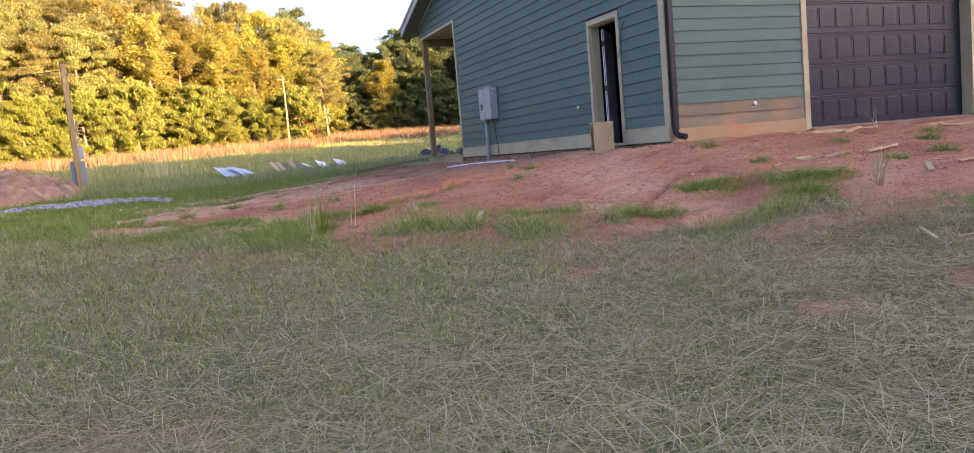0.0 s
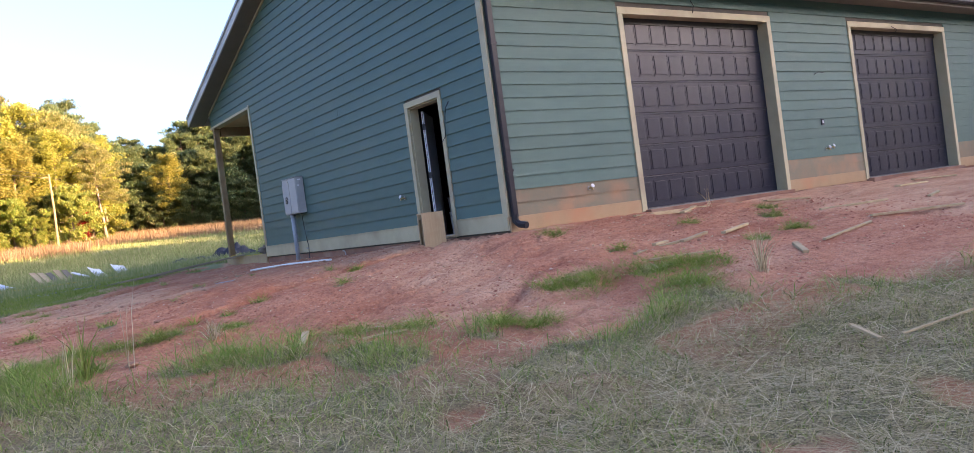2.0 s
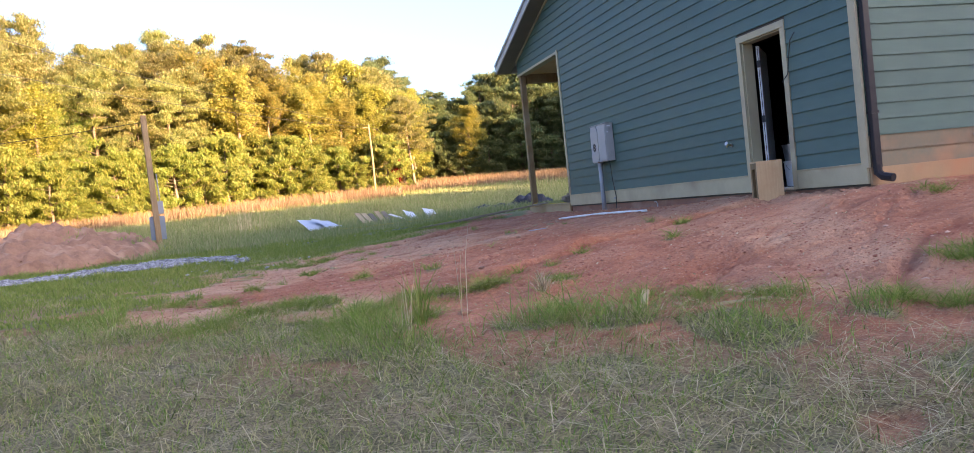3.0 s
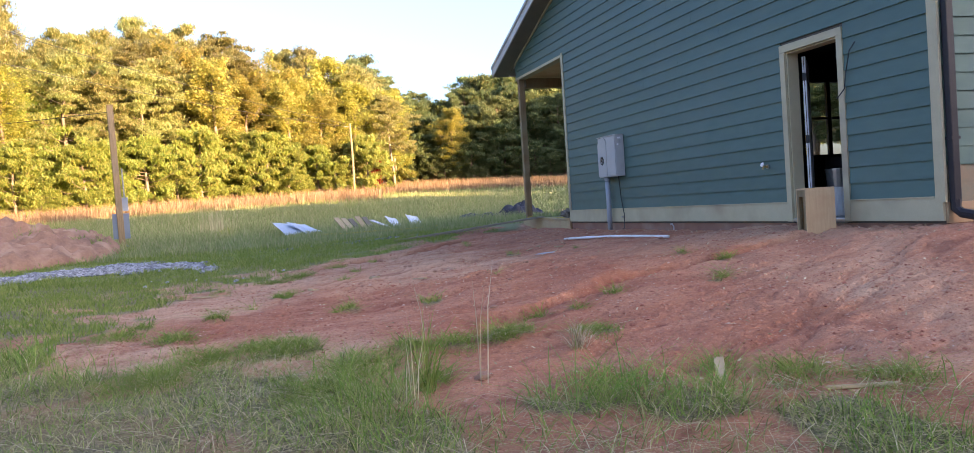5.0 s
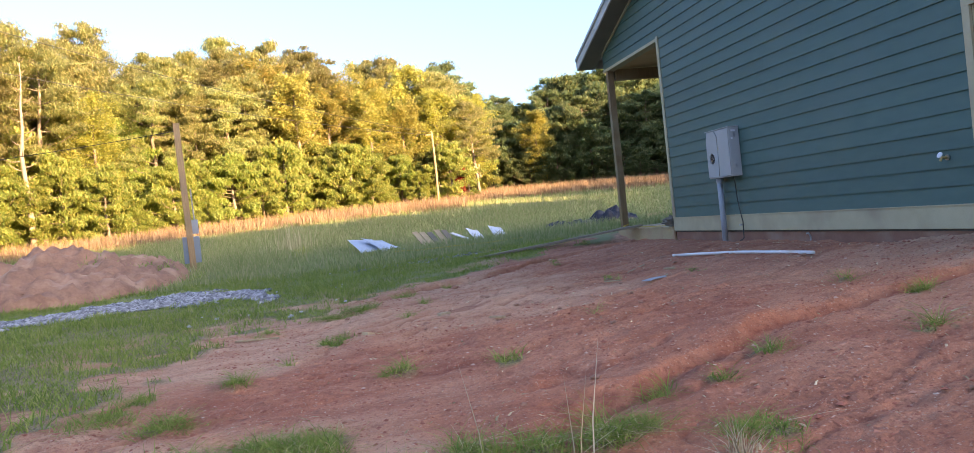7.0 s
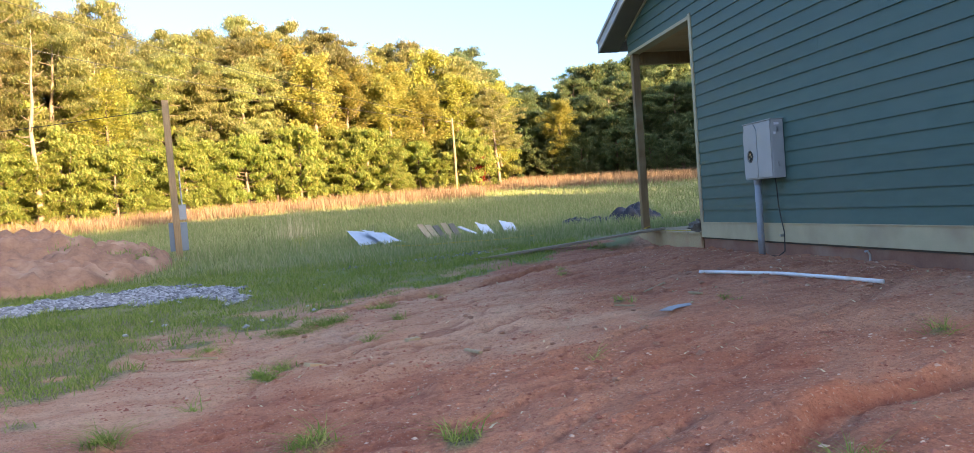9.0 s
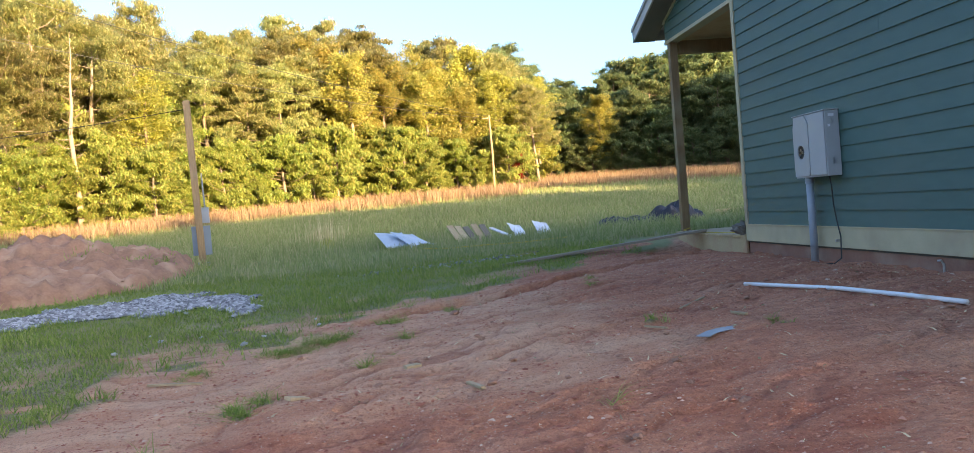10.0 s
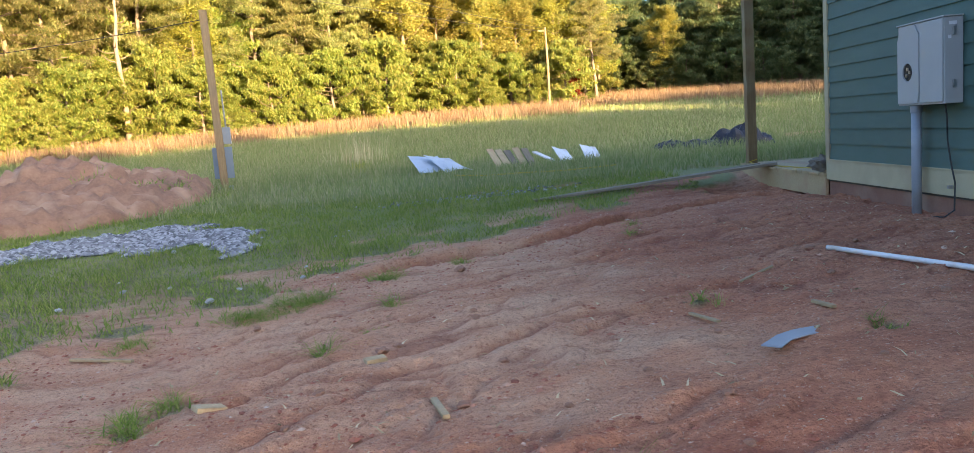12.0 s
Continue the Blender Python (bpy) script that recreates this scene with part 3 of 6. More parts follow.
gable = bmesh.new()
prism(gable, [(0, -0.04), (DOOR_Y0, -0.04), (DOOR_Y0, 3.6), (0, 3.6)], "x", 0, 0.15)
prism(gable, [(DOOR_Y0, DOOR_TOP), (DOOR_Y1, DOOR_TOP), (DOOR_Y1, 3.6), (DOOR_Y0, 3.6)], "x", 0, 0.15)
prism(gable, [(DOOR_Y1, -0.04), (9.86, -0.04), (9.86, 3.6), (DOOR_Y1, 3.6)], "x", 0, 0.15)
prism(gable, [(0, 3.6), (12.97, 3.6), (12.97, roof_at(12.97) - 0.1), (RIDGE_Y, RIDGE_Z - 0.1), (0, roof_at(0) - 0.1)], "x", 0, 0.15)
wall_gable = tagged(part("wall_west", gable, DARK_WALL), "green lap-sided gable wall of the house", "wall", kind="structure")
front = bmesh.new()
edges = [0.15, *[v for g in GARAGE for v in (g[0] - 0.02, g[1] + 0.02)], LENGTH]
for a, b in zip(edges[::2], edges[1::2]):
    block(front, (a, 0, -0.04), (b, 0.15, GARAGE_TOP + 0.02))
block(front, (0.15, 0, GARAGE_TOP + 0.02), (LENGTH, 0.15, 3.68))
wall_front = tagged(part("wall_south", front, DARK_WALL), "green lap-sided garage wall of the house", "wall", kind="structure")
back = bmesh.new()
x0, x1, z0, z1 = WIN_BACK
block(back, (0.15, 9.71, -0.04), (x0, 9.86, 3.6))
block(back, (x1, 9.71, -0.04), (LENGTH, 9.86, 3.6))
block(back, (x0, 9.71, -0.04), (x1, 9.86, z0))
block(back, (x0, 9.71, z1), (x1, 9.86, 3.6))
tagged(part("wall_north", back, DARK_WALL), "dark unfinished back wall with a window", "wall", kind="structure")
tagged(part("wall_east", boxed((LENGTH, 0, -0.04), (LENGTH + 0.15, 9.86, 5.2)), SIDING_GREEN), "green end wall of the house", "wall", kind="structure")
# partition and ceiling are added to keep daylight out of the garage
tagged(part("wall_light_block", boxed((14.5, 0.15, 0.02), (14.62, 9.71, 3.5)), DARK_WALL), "dark unfinished partition indoors, added unseen to keep the room dim", "wall", kind="structure")
tagged(part("ceiling", boxed((0.15, 0.15, 3.5), (LENGTH, 9.71, 3.56)), DARK_WALL), "dark unfinished garage ceiling, added to keep the room dim", "ceiling", kind="structure")
tagged(part("floor", boxed((0.02, 0.02, -0.35), (LENGTH, 9.84, 0.015)), FLOOR_CONCRETE), "bare concrete garage floor", "floor", kind="structure")
tagged(part("foundation", boxed((0.006, 0.006, -0.6), (LENGTH, 9.85, -0.042)), SLAB), "clay-stained concrete foundation edge", "foundation", kind="structure")

# roof in metal, boxed eaves, fascias
roof = tagged(empty("roof", pose(0, 0, 0), "pale ribbed metal roof with boxed eaves", "roof", kind="structure"))
for lo, hi in ((FRONT_EDGE, RIDGE_Y), (RIDGE_Y, BACK_EDGE)):
    a, b = roof_at(lo), roof_at(hi)
    part("roof_sheet", prism(bmesh.new(), [(lo, a), (hi, b), (hi, b - 0.035), (lo, a - 0.035)], "x", -0.45, LENGTH + 0.4), ROOF_METAL, roof)
    part("rake_fascia", prism(bmesh.new(), [(lo + 0.02, a - 0.037 + 0.02 * SLOPE * (1 if lo < RIDGE_Y else -1)), (hi, b - 0.037), (hi, b - 0.25), (lo + 0.02, a - 0.25)], "x", -0.44, -0.41), FASCIA, roof)
    part("drip_edge", prism(bmesh.new(), [(lo, a + 0.012), (hi, b + 0.012), (hi, b - 0.06), (lo, a - 0.06)], "x", -0.465, -0.45), FASCIA, roof)
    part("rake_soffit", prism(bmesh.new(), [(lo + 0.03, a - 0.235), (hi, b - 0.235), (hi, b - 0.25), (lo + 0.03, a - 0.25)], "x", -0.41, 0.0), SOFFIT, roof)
part("back_fascia", boxed((-0.44, BACK_EDGE - 0.03, roof_at(BACK_EDGE) - 0.24), (LENGTH, BACK_EDGE, roof_at(BACK_EDGE) - 0.037)), FASCIA, roof)
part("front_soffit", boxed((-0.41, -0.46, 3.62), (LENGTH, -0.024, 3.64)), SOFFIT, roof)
part("frieze_board", boxed((0.1, -0.03, 3.5), (LENGTH, -0.004, 3.618)), SIDING_GREEN, roof)
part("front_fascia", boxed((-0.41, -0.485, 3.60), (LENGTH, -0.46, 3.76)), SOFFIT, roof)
part("rake_frieze", prism(bmesh.new(), [(RIDGE_Y, RIDGE_Z - 0.252), (12.95, roof_at(12.95) - 0.252), (12.95, roof_at(12.95) - 0.30), (RIDGE_Y, RIDGE_Z - 0.30)], "x", -0.045, -0.003), TRIM_BEIGE, roof)
for k in range(44):
    x = -0.3 + k * 0.6
    part("roof_rib", prism(bmesh.new(), [(FRONT_EDGE, roof_at(FRONT_EDGE) + 0.001), (RIDGE_Y, RIDGE_Z + 0.001), (RIDGE_Y, RIDGE_Z + 0.025), (FRONT_EDGE, roof_at(FRONT_EDGE) + 0.025)], "x", x, x + 0.04), ROOF_METAL, roof)

# gutter and downspouts in black metal
gutter = tagged(part("gutter", prism(bmesh.new(), [(-0.487, 3.79), (-0.487, 3.66), (-0.58, 3.66), (-0.61, 3.70), (-0.61, 3.79), (-0.60, 3.79), (-0.60, 3.71), (-0.575, 3.68), (-0.497, 3.68), (-0.497, 3.79)], "x", -0.44, 17.6), BLACK_METAL),
                "black metal gutter along the front eave", "gutter")


def downspout(x, top_x):
    ob = empty("downspout", pose(x, -0.075, 0), "black metal downspout strapped to the wall corner", "downspout")
    bm = bmesh.new()
    block(bm, (-0.045, -0.035, 0.16), (0.045, 0.035, 3.40), 0.012)
    part("pipe", bm, BLACK_METAL, ob)
    d = top_x - x
    part("upper_elbow", tube(bmesh.new(), [(0, 0, 3.36), (d * 0.1, -0.02, 3.44), (d * 0.8, -0.40, 3.58), (d, -0.46, 3.68)], 0.05, 8), BLACK_METAL, ob)
    part("lower_elbow", tube(bmesh.new(), [(0, 0, 0.20), (0, 0, 0.11), (0.02, -0.05, 0.06), (0.05, -0.18, 0.035)], 0.05, 8), BLACK_METAL, ob)
    for z in (0.8, 2.6):
        part("strap", boxed((-0.055, -0.042, z), (0.055, 0.040, z + 0.03)), BLACK_METAL, ob)
    return ob


downspout(0.055, 0.06)
downspout(16.1, 16.25)

# garage doors: six sections of raised panels each
section = bmesh.new()
block(section, (0.0, 0.0, 0.004), (3.75, 0.04, 0.519), 0.006)
for k in range(10):
    px = 0.09 + k * 0.359
    prism(section, [(px, 0.075), (px + 0.335, 0.075), (px + 0.335, 0.455), (px, 0.455)], "y", -0.004, 0.001)
    block(section, (px + 0.028, -0.014, 0.105), (px + 0.307, -0.002, 0.425), 0.008)
block(section, (0.0, -0.012, 0.487), (3.75, 0.0, 0.517), 0.008)
section_mesh = bpy.data.meshes.new("section")
section.to_mesh(section_mesh)
section.free()
section_mesh.materials.append(BLACK_STEEL)
for i, (a, b) in enumerate(GARAGE):
    door = empty("garage_door", pose(a, 0.19, 0.02), "closed dark sectional garage door with raised panels", "garage door", "garage doors")
    for k in range(6):
        piece("section", section_mesh, door, Matrix.LocRotScale((0, 0, k * 0.522), None, ((b - a) / 3.75, 1, 1)))
    part("weather_seal", boxed((0, -0.01, -0.02), (b - a, 0.03, 0.0)), DARK_RUBBER, door)
    jamb = empty("trim_garage", pose(0, 0, 0), "beige painted casing round the garage door", "trim", kind="structure")
    for lo, hi in (((a - 0.11, -0.04, -0.02), (a, 0.19, GARAGE_TOP)), ((b, -0.04, -0.02), (b + 0.11, 0.19, GARAGE_TOP))):
        part("side_casing", boxed(lo, hi, 0.004), TRIM_BEIGE, jamb)
    part("head_casing", boxed((a - 0.11, -0.04, GARAGE_TOP), (b + 0.11, 0.19, GARAGE_TOP + 0.115), 0.004), TRIM_BEIGE, jamb)
    # black strip that stands in for the shade under the head casing
    part("head_shade_strip", boxed((a + 0.002, 0.16, GARAGE_TOP - 0.10), (b - 0.002, 0.188, GARAGE_TOP - 0.002)), DARK_RUBBER, jamb)
    part("apron", boxed((a - 0.05, -0.16, -0.25), (b + 0.05, 0.19, 0.0), 0.01), SLAB, jamb)

# side door, its casing and open leaf
casing = empty("trim_door", pose(0, 0, 0), "beige painted casing round the side door", "trim", kind="structure")
part("side_casing", boxed((-0.035, DOOR_Y0 - 0.095, -0.02), (0.0, DOOR_Y0, DOOR_TOP), 0.003), TRIM_BEIGE, casing)
part("side_casing", boxed((-0.035, DOOR_Y1, -0.02), (0.0, DOOR_Y1 + 0.095, DOOR_TOP), 0.003), TRIM_BEIGE, casing)
part("head_casing", boxed((-0.037, DOOR_Y0 - 0.095, DOOR_TOP), (0.0, DOOR_Y1 + 0.095, DOOR_TOP + 0.095), 0.003), TRIM_BEIGE, casing)
part("jamb", boxed((0.001, DOOR_Y0, 0.02), (0.16, DOOR_Y0 + 0.02, DOOR_TOP)), TRIM_BEIGE, casing)
part("jamb", boxed((0.001, DOOR_Y1 - 0.02, 0.02), (0.16, DOOR_Y1, DOOR_TOP)), TRIM_BEIGE, casing)
part("head_jamb", boxed((0.001, DOOR_Y0 + 0.02, DOOR_TOP - 0.02), (0.16, DOOR_Y1 - 0.02, DOOR_TOP)), TRIM_BEIGE, casing)
part("threshold", boxed((-0.03, DOOR_Y0, -0.02), (0.16, DOOR_Y1, 0.02), 0.005), STEEL, casing)
leaf = empty("door_1", pose(0.20, DOOR_Y1 - 0.075, 0.03, rz=-41), "white door standing open into the dark garage", "door", kind="structure")
door_leaf = part("leaf", boxed((-0.022, 0.0, 0.0), (0.022, 0.9, 2.06), 0.003), WHITE_PAINT, leaf)
part("edge_groove", boxed((-0.004, -0.004, 0.0), (0.004, 0.0, 2.06)), DARK_RUBBER, door_leaf)
for z in (0.2, 0.95, 1.75):
    part("hinge", boxed((-0.024, -0.008, z), (0.024, -0.001, z + 0.1), 0.002), BLACK_METAL, door_leaf, "black steel hinge")
part("door_knob", tube(bmesh.new(), [(-0.023, 0.84, 0.95), (-0.05, 0.84, 0.95), (-0.06, 0.84, 0.95), (-0.09, 0.84, 0.95)], 0.026, 10, [0.5, 0.5, 1, 0.8]), BRASS, door_leaf, "dull brass knob")

# window in the back wall and its frame
win = empty("window_1", pose(0, 0, 0), "black-framed window in the dark back wall", "window", kind="structure")
for lo, hi in (((x0, 9.74, z0), (x0 + 0.06, 9.84, z1)), ((x1 - 0.06, 9.74, z0), (x1, 9.84, z1)), ((x0 + 0.06, 9.74, z0), (x1 - 0.06, 9.84, z0 + 0.06)), ((x0 + 0.06, 9.74, z1 - 0.06), (x1 - 0.06, 9.84, z1))):
    part("frame_bar", boxed(lo, hi, 0.004), BLACK_METAL, win)
for k in (1, 2):
    xm = x0 + (x1 - x0) * k / 3
    part("mullion", boxed((xm - 0.05, 9.75, z0 + 0.06), (xm + 0.05, 9.83, z1 - 0.06), 0.004), BLACK_METAL, win)
for k in range(3):
    xa, xb = x0 + 0.07 + (x1 - x0 - 0.12) * k / 3 + 0.05, x0 + 0.03 + (x1 - x0 - 0.12) * (k + 1) / 3 - 0.02
    part("meeting_rail", boxed((xa, 9.76, 2.0), (xb, 9.82, 2.06), 0.003), BLACK_METAL, win)
    pane = part("pane", boxed((xa - 0.02, 9.79, z0 + 0.05), (xb + 0.02, 9.794, z1 - 0.05)), GLASS, win)
    pane.visible_shadow = False

# wall boards: each lapped board is a piece of its own
def lap_board(parent, lo0, hi0, lo1, hi1, z0, z1, along, mat):
    """A lapped board along x or y; its ends may slant with a rake."""
    f0, f1 = -0.026, -0.008
    if along == "y":
        c = [(0, lo0, z0), (0, hi0, z0), (0, hi1, z1), (0, lo1, z1), (f0, lo0, z0), (f0, hi0, z0), (f1, hi1, z1), (f1, lo1, z1)]
    else:
        c = [(lo0, 0, z0), (hi0, 0, z0), (hi1, 0, z1), (lo1, 0, z1), (lo0, f0, z0), (hi0, f0, z0), (hi1, f1, z1), (lo1, f1, z1)]
    piece("siding_board", hexa("siding_board", c, mat), parent)


band = empty("trim_base", pose(0, 0, 0), "beige skirt boards below the siding", "trim", kind="structure")
part("skirt_board", boxed((-0.032, DOOR_Y1 + 0.097, -0.015), (0, 9.86, 0.225), 0.003), TRIM_BEIGE, band)
part("skirt_board", boxed((-0.032, 0.0, -0.015), (0, DOOR_Y0 - 0.097, 0.225), 0.003), TRIM_BEIGE, band)
for a, b in ((0.0, GARAGE[0][0] - 0.112), (GARAGE[0][1] + 0.112, GARAGE[1][0] - 0.112), (GARAGE[1][1] + 0.112, 25.9)):
    part("skirt_board", boxed((a, -0.032, -0.04), (b, 0, 0.172), 0.003), TRIM_CLAY, band)
for z in (0.225,):
    part("drip_strip", boxed((-0.042, DOOR_Y1 + 0.1, z), (0, 9.76, z + 0.012)), TRIM_BEIGE, band)
    part("drip_strip", boxed((-0.042, 0.1, z), (0, DOOR_Y0 - 0.1, z + 0.012)), TRIM_BEIGE, band)
corner = empty("trim_corner", pose(0, 0, 0), "beige corner boards of the house", "trim", kind="structure")
part("corner_board", boxed((-0.034, -0.034, 0.172), (0.0, 0.09, 3.62), 0.003), TRIM_BEIGE, corner)
part("corner_board", boxed((-0.036, 9.77, 0.225), (0.0, 9.865, 3.66), 0.003), TRIM_BEIGE, corner)
part("header_trim", boxed((-0.034, 9.867, 3.57), (0.16, 12.95, 3.63), 0.003), TRIM_BEIGE, corner)

k = 0
z = 0.237
while z < RIDGE_Z - 0.3:
    zt = z + LAP + 0.006
    rake = 0.26
    lo0, lo1 = max(0.092, RIDGE_Y - (RIDGE_Z - rake - z) / SLOPE), max(0.092, RIDGE_Y - (RIDGE_Z - rake - zt) / SLOPE)
    far = 9.768 if z < 3.6 else 12.95
    hi0, hi1 = min(far, RIDGE_Y + (RIDGE_Z - rake - z) / SLOPE), min(far, RIDGE_Y + (RIDGE_Z - rake - zt) / SLOPE)
    if hi1 <= lo1:
        break
    if z < DOOR_TOP + 0.09:
        top = min(zt, 9)
        lap_board(wall_gable, lo0, DOOR_Y0 - 0.097, lo1, DOOR_Y0 - 0.097, z, zt, "y", SIDING_GREEN)
        lap_board(wall_gable, DOOR_Y1 + 0.097, hi0, DOOR_Y1 + 0.097, hi1, z, zt, "y", SIDING_GREEN)
    else:
        joint = 3.7 + 3.1 * ((k * 0.618) % 1.0)
        if joint < hi1 - 1 and joint > lo1 + 1:
            lap_board(wall_gable, lo0, joint - 0.001, lo1, joint - 0.001, z, zt, "y", SIDING_GREEN)
            lap_board(wall_gable, joint + 0.001, hi0, joint + 0.001, hi1, z, zt, "y", SIDING_GREEN)
        else:
            lap_board(wall_gable, lo0, hi0, lo1, hi1, z, zt, "y", SIDING_GREEN)
    z += LAP
    k += 1
z, k = 0.172, 0
while z < 3.5:
    zt = min(z + LAP + 0.006, 3.52)
    mat = SIDING_DUSTY if k < 2 else SIDING_GREEN
    if z < GARAGE_TOP + 0.1:
        spans = [(0.02, GARAGE[0][0] - 0.112), (GARAGE[0][1] + 0.112, GARAGE[1][0] - 0.112), (GARAGE[1][1] + 0.112, 17.74), (19.2, 26)]
        if not 1.0 < z < 2.2:
            spans[2:] = [(GARAGE[1][1] + 0.112, 26)]
    else:
        j = 4 + 9 * ((k * 0.618) % 1.0)
        spans = [(0.02, j - 0.001), (j + 0.001, 26)]
    for a, b in spans:
        lap_board(wall_front, a, b, a, b, z, zt, "x", mat)
    z += LAP
    k += 1

# white window near the far end of the front, under a small hood
far_win = empty("window_2", pose(17.74, -0.02, 1.12), "white double-hung window in green siding", "window", kind="structure")
for lo, hi in (((0, -0.04, 0), (0.09, 0.02, 1.08)), ((1.37, -0.04, 0), (1.46, 0.02, 1.08)), ((0.09, -0.04, 0), (1.37, 0.02, 0.09)), ((0.09, -0.04, 0.99), (1.37, 0.02, 1.08)), ((0.09, -0.03, 0.5), (1.37, 0.02, 0.56)), ((0.69, -0.035, 0.09), (0.77, 0.02, 0.99))):
    part("frame_bar", boxed(lo, hi, 0.005), WHITE_PAINT, far_win)
part("pane", boxed((0.09, 0.0, 0.09), (1.37, 0.006, 0.99)), BLACK_METAL, far_win)
hood = empty("entry_hood", pose(0, 0, 0), "green-sided box hood over the far entry", "porch hood", kind="structure")
part("hood_body", boxed((18.0, -1.4, 2.82), (25.9, -0.03, 3.615), 0.004), SIDING_GREEN, hood)
part("hood_soffit", boxed((17.95, -1.45, 2.76), (25.9, -0.03, 2.818)), BLACK_METAL, hood)

# porch: post, beam, ceiling, deck
post = tagged(part("porch_post", boxed((-0.02, 12.70, 0.06), (0.12, 12.84, 3.57), 0.006), POST_WOOD), "rough treated timber post holding the porch eave", "post")
tagged(part("porch_beam", boxed((0.162, 12.70, 3.36), (LENGTH, 12.84, 3.60), 0.006), POST_WOOD), "timber beam along the porch edge", "beam")
tagged(part("porch_ceiling", prism(bmesh.new(), [(9.87, 3.74), (12.95, 3.64), (12.95, 3.66), (9.87, 3.76)], "x", 0.152, LENGTH), PLYWOOD), "bare wooden porch ceiling", "ceiling", kind="structure")
deck = empty("porch_deck", pose(0, 9.87, 0), "pale new wooden porch deck with a rim joist", "deck")
part("rim_joist", boxed((-0.04, 0.0, -0.24), (0.0, 3.12, 0.028), 0.004), DECK_WOOD, deck)
part("back_joist", boxed((0.0, 3.08, -0.24), (14.0, 3.12, 0.028), 0.004), DECK_WOOD, deck)
plank = raw_mesh("deck_board", [(a, b, c) for c in (0.03, 0.058) for b in (0, 0.136) for a in (-0.06, 14.0)], [(0, 1, 3, 2), (4, 6, 7, 5), (0, 4, 5, 1), (2, 3, 7, 6), (0, 2, 6, 4), (1, 5, 7, 3)], DECK_WOOD)
for k in range(22):
    piece("deck_board", plank, deck, pose(0.012 * math.sin(k * 5.1), 0.002 + k * 0.142, 0))

# meter cabinet on the gable wall
cab = empty("meter_cabinet", pose(-0.026, 7.45, 0.84), "grey steel meter cabinet on the green wall", "electrical box")
cab_body = part("body", boxed((-0.17, -0.385, 0.0), (0.0, 0.385, 0.76), 0.008), BOX_STEEL, cab)
part("top_flange", boxed((-0.185, -0.395, 0.762), (0.0, 0.395, 0.775), 0.003), BOX_STEEL, cab)
part("breaker_door", boxed((-0.186, -0.375, 0.02), (-0.171, -0.012, 0.75), 0.004), BOX_STEEL, cab)
meter_door = bmesh.new()
ring = [(0.20 + 0.085 * math.cos(a), 0.315 + 0.085 * math.sin(a)) for a in [2 * math.pi * k / 24 for k in range(24)]]
outer = []
for a in [2 * math.pi * k / 24 for k in range(24)]:
    c, s = math.cos(a), math.sin(a)
    tx = (0.375 - 0.20) / c if c > 0 else (0.005 - 0.20) / c if c < 0 else 9
    tz = (0.75 - 0.315) / s if s > 0 else (0.02 - 0.315) / s if s < 0 else 9
    t = min(abs(tx), abs(tz))
    outer.append((0.20 + t * c, 0.315 + t * s))
rows = [[meter_door.verts.new((x, *p)) for p in loop] for x, loop in ((-0.186, ring), (-0.186, outer), (-0.171, outer), (-0.171, ring))]
for u, v in zip(rows, rows[1:] + rows[:1]):
    for k in range(24):
        meter_door.faces.new((u[k], u[(k + 1) % 24], v[(k + 1) % 24], v[k]))
part("meter_door", meter_door, BOX_STEEL, cab)
socket = part("meter_socket", tube(bmesh.new(), [(-0.172, 0.20, 0.315), (-0.1725, 0.20, 0.315)], 0.084, 24), DARK_RUBBER, cab)
for dz, dy in ((0.03, 0.0), (-0.03, 0.02), (0.0, -0.035)):
    part("socket_jaw", boxed((-0.188, 0.19 + dy, 0.30 + dz), (-0.173, 0.215 + dy, 0.33 + dz), 0.002), STEEL, socket, "steel meter jaw")
for z in (0.14, 0.60):
    part("latch", boxed((-0.10, -0.40, z), (-0.07, -0.386, z + 0.07), 0.003), STEEL, cab_body, "bright steel latch")
part("label_sticker", boxed((-0.13, -0.3875, 0.69), (-0.06, -0.3855, 0.72)), WHITE_PAINT, cab_body, "small white sticker")
part("label_sticker", boxed((-0.14, -0.3875, 0.57), (-0.11, -0.3855, 0.60)), WHITE_PAINT, cab_body, "small white sticker")
pipe = empty("conduit_pipe", pose(-0.12, 7.66, 0), "grey plastic conduit from the ground to the meter cabinet", "conduit")
part("pipe", tube(bmesh.new(), [(0, 0, soil(-0.12, 7.66) - 0.1), (0, 0, 0.3), (0, 0, 0.838)], 0.046, 16), CONDUIT, pipe, smooth=True)
part("collar", tube(bmesh.new(), [(0, 0, 0.77), (0, 0, 0.837)], 0.054, 16), CONDUIT, pipe)
cable = empty("ground_cable", pose(0, 0, 0), "thin black cable hanging below the meter cabinet", "cable")
zc = soil(-0.2, 7.1) + 0.01
part("cable", tube(bmesh.new(), [(-0.10, 7.22, 0.845), (-0.09, 7.21, 0.72), (-0.06, 7.25, 0.50), (-0.06, 7.20, 0.30), (-0.07, 7.12, 0.12), (-0.10, 7.08, zc + 0.06), (-0.18, 7.10, zc), (-0.30, 7.22, zc + 0.005), (-0.36, 7.05, zc), (-0.30, 6.80, zc - 0.005)], 0.008, 6), DARK_RUBBER, cable)
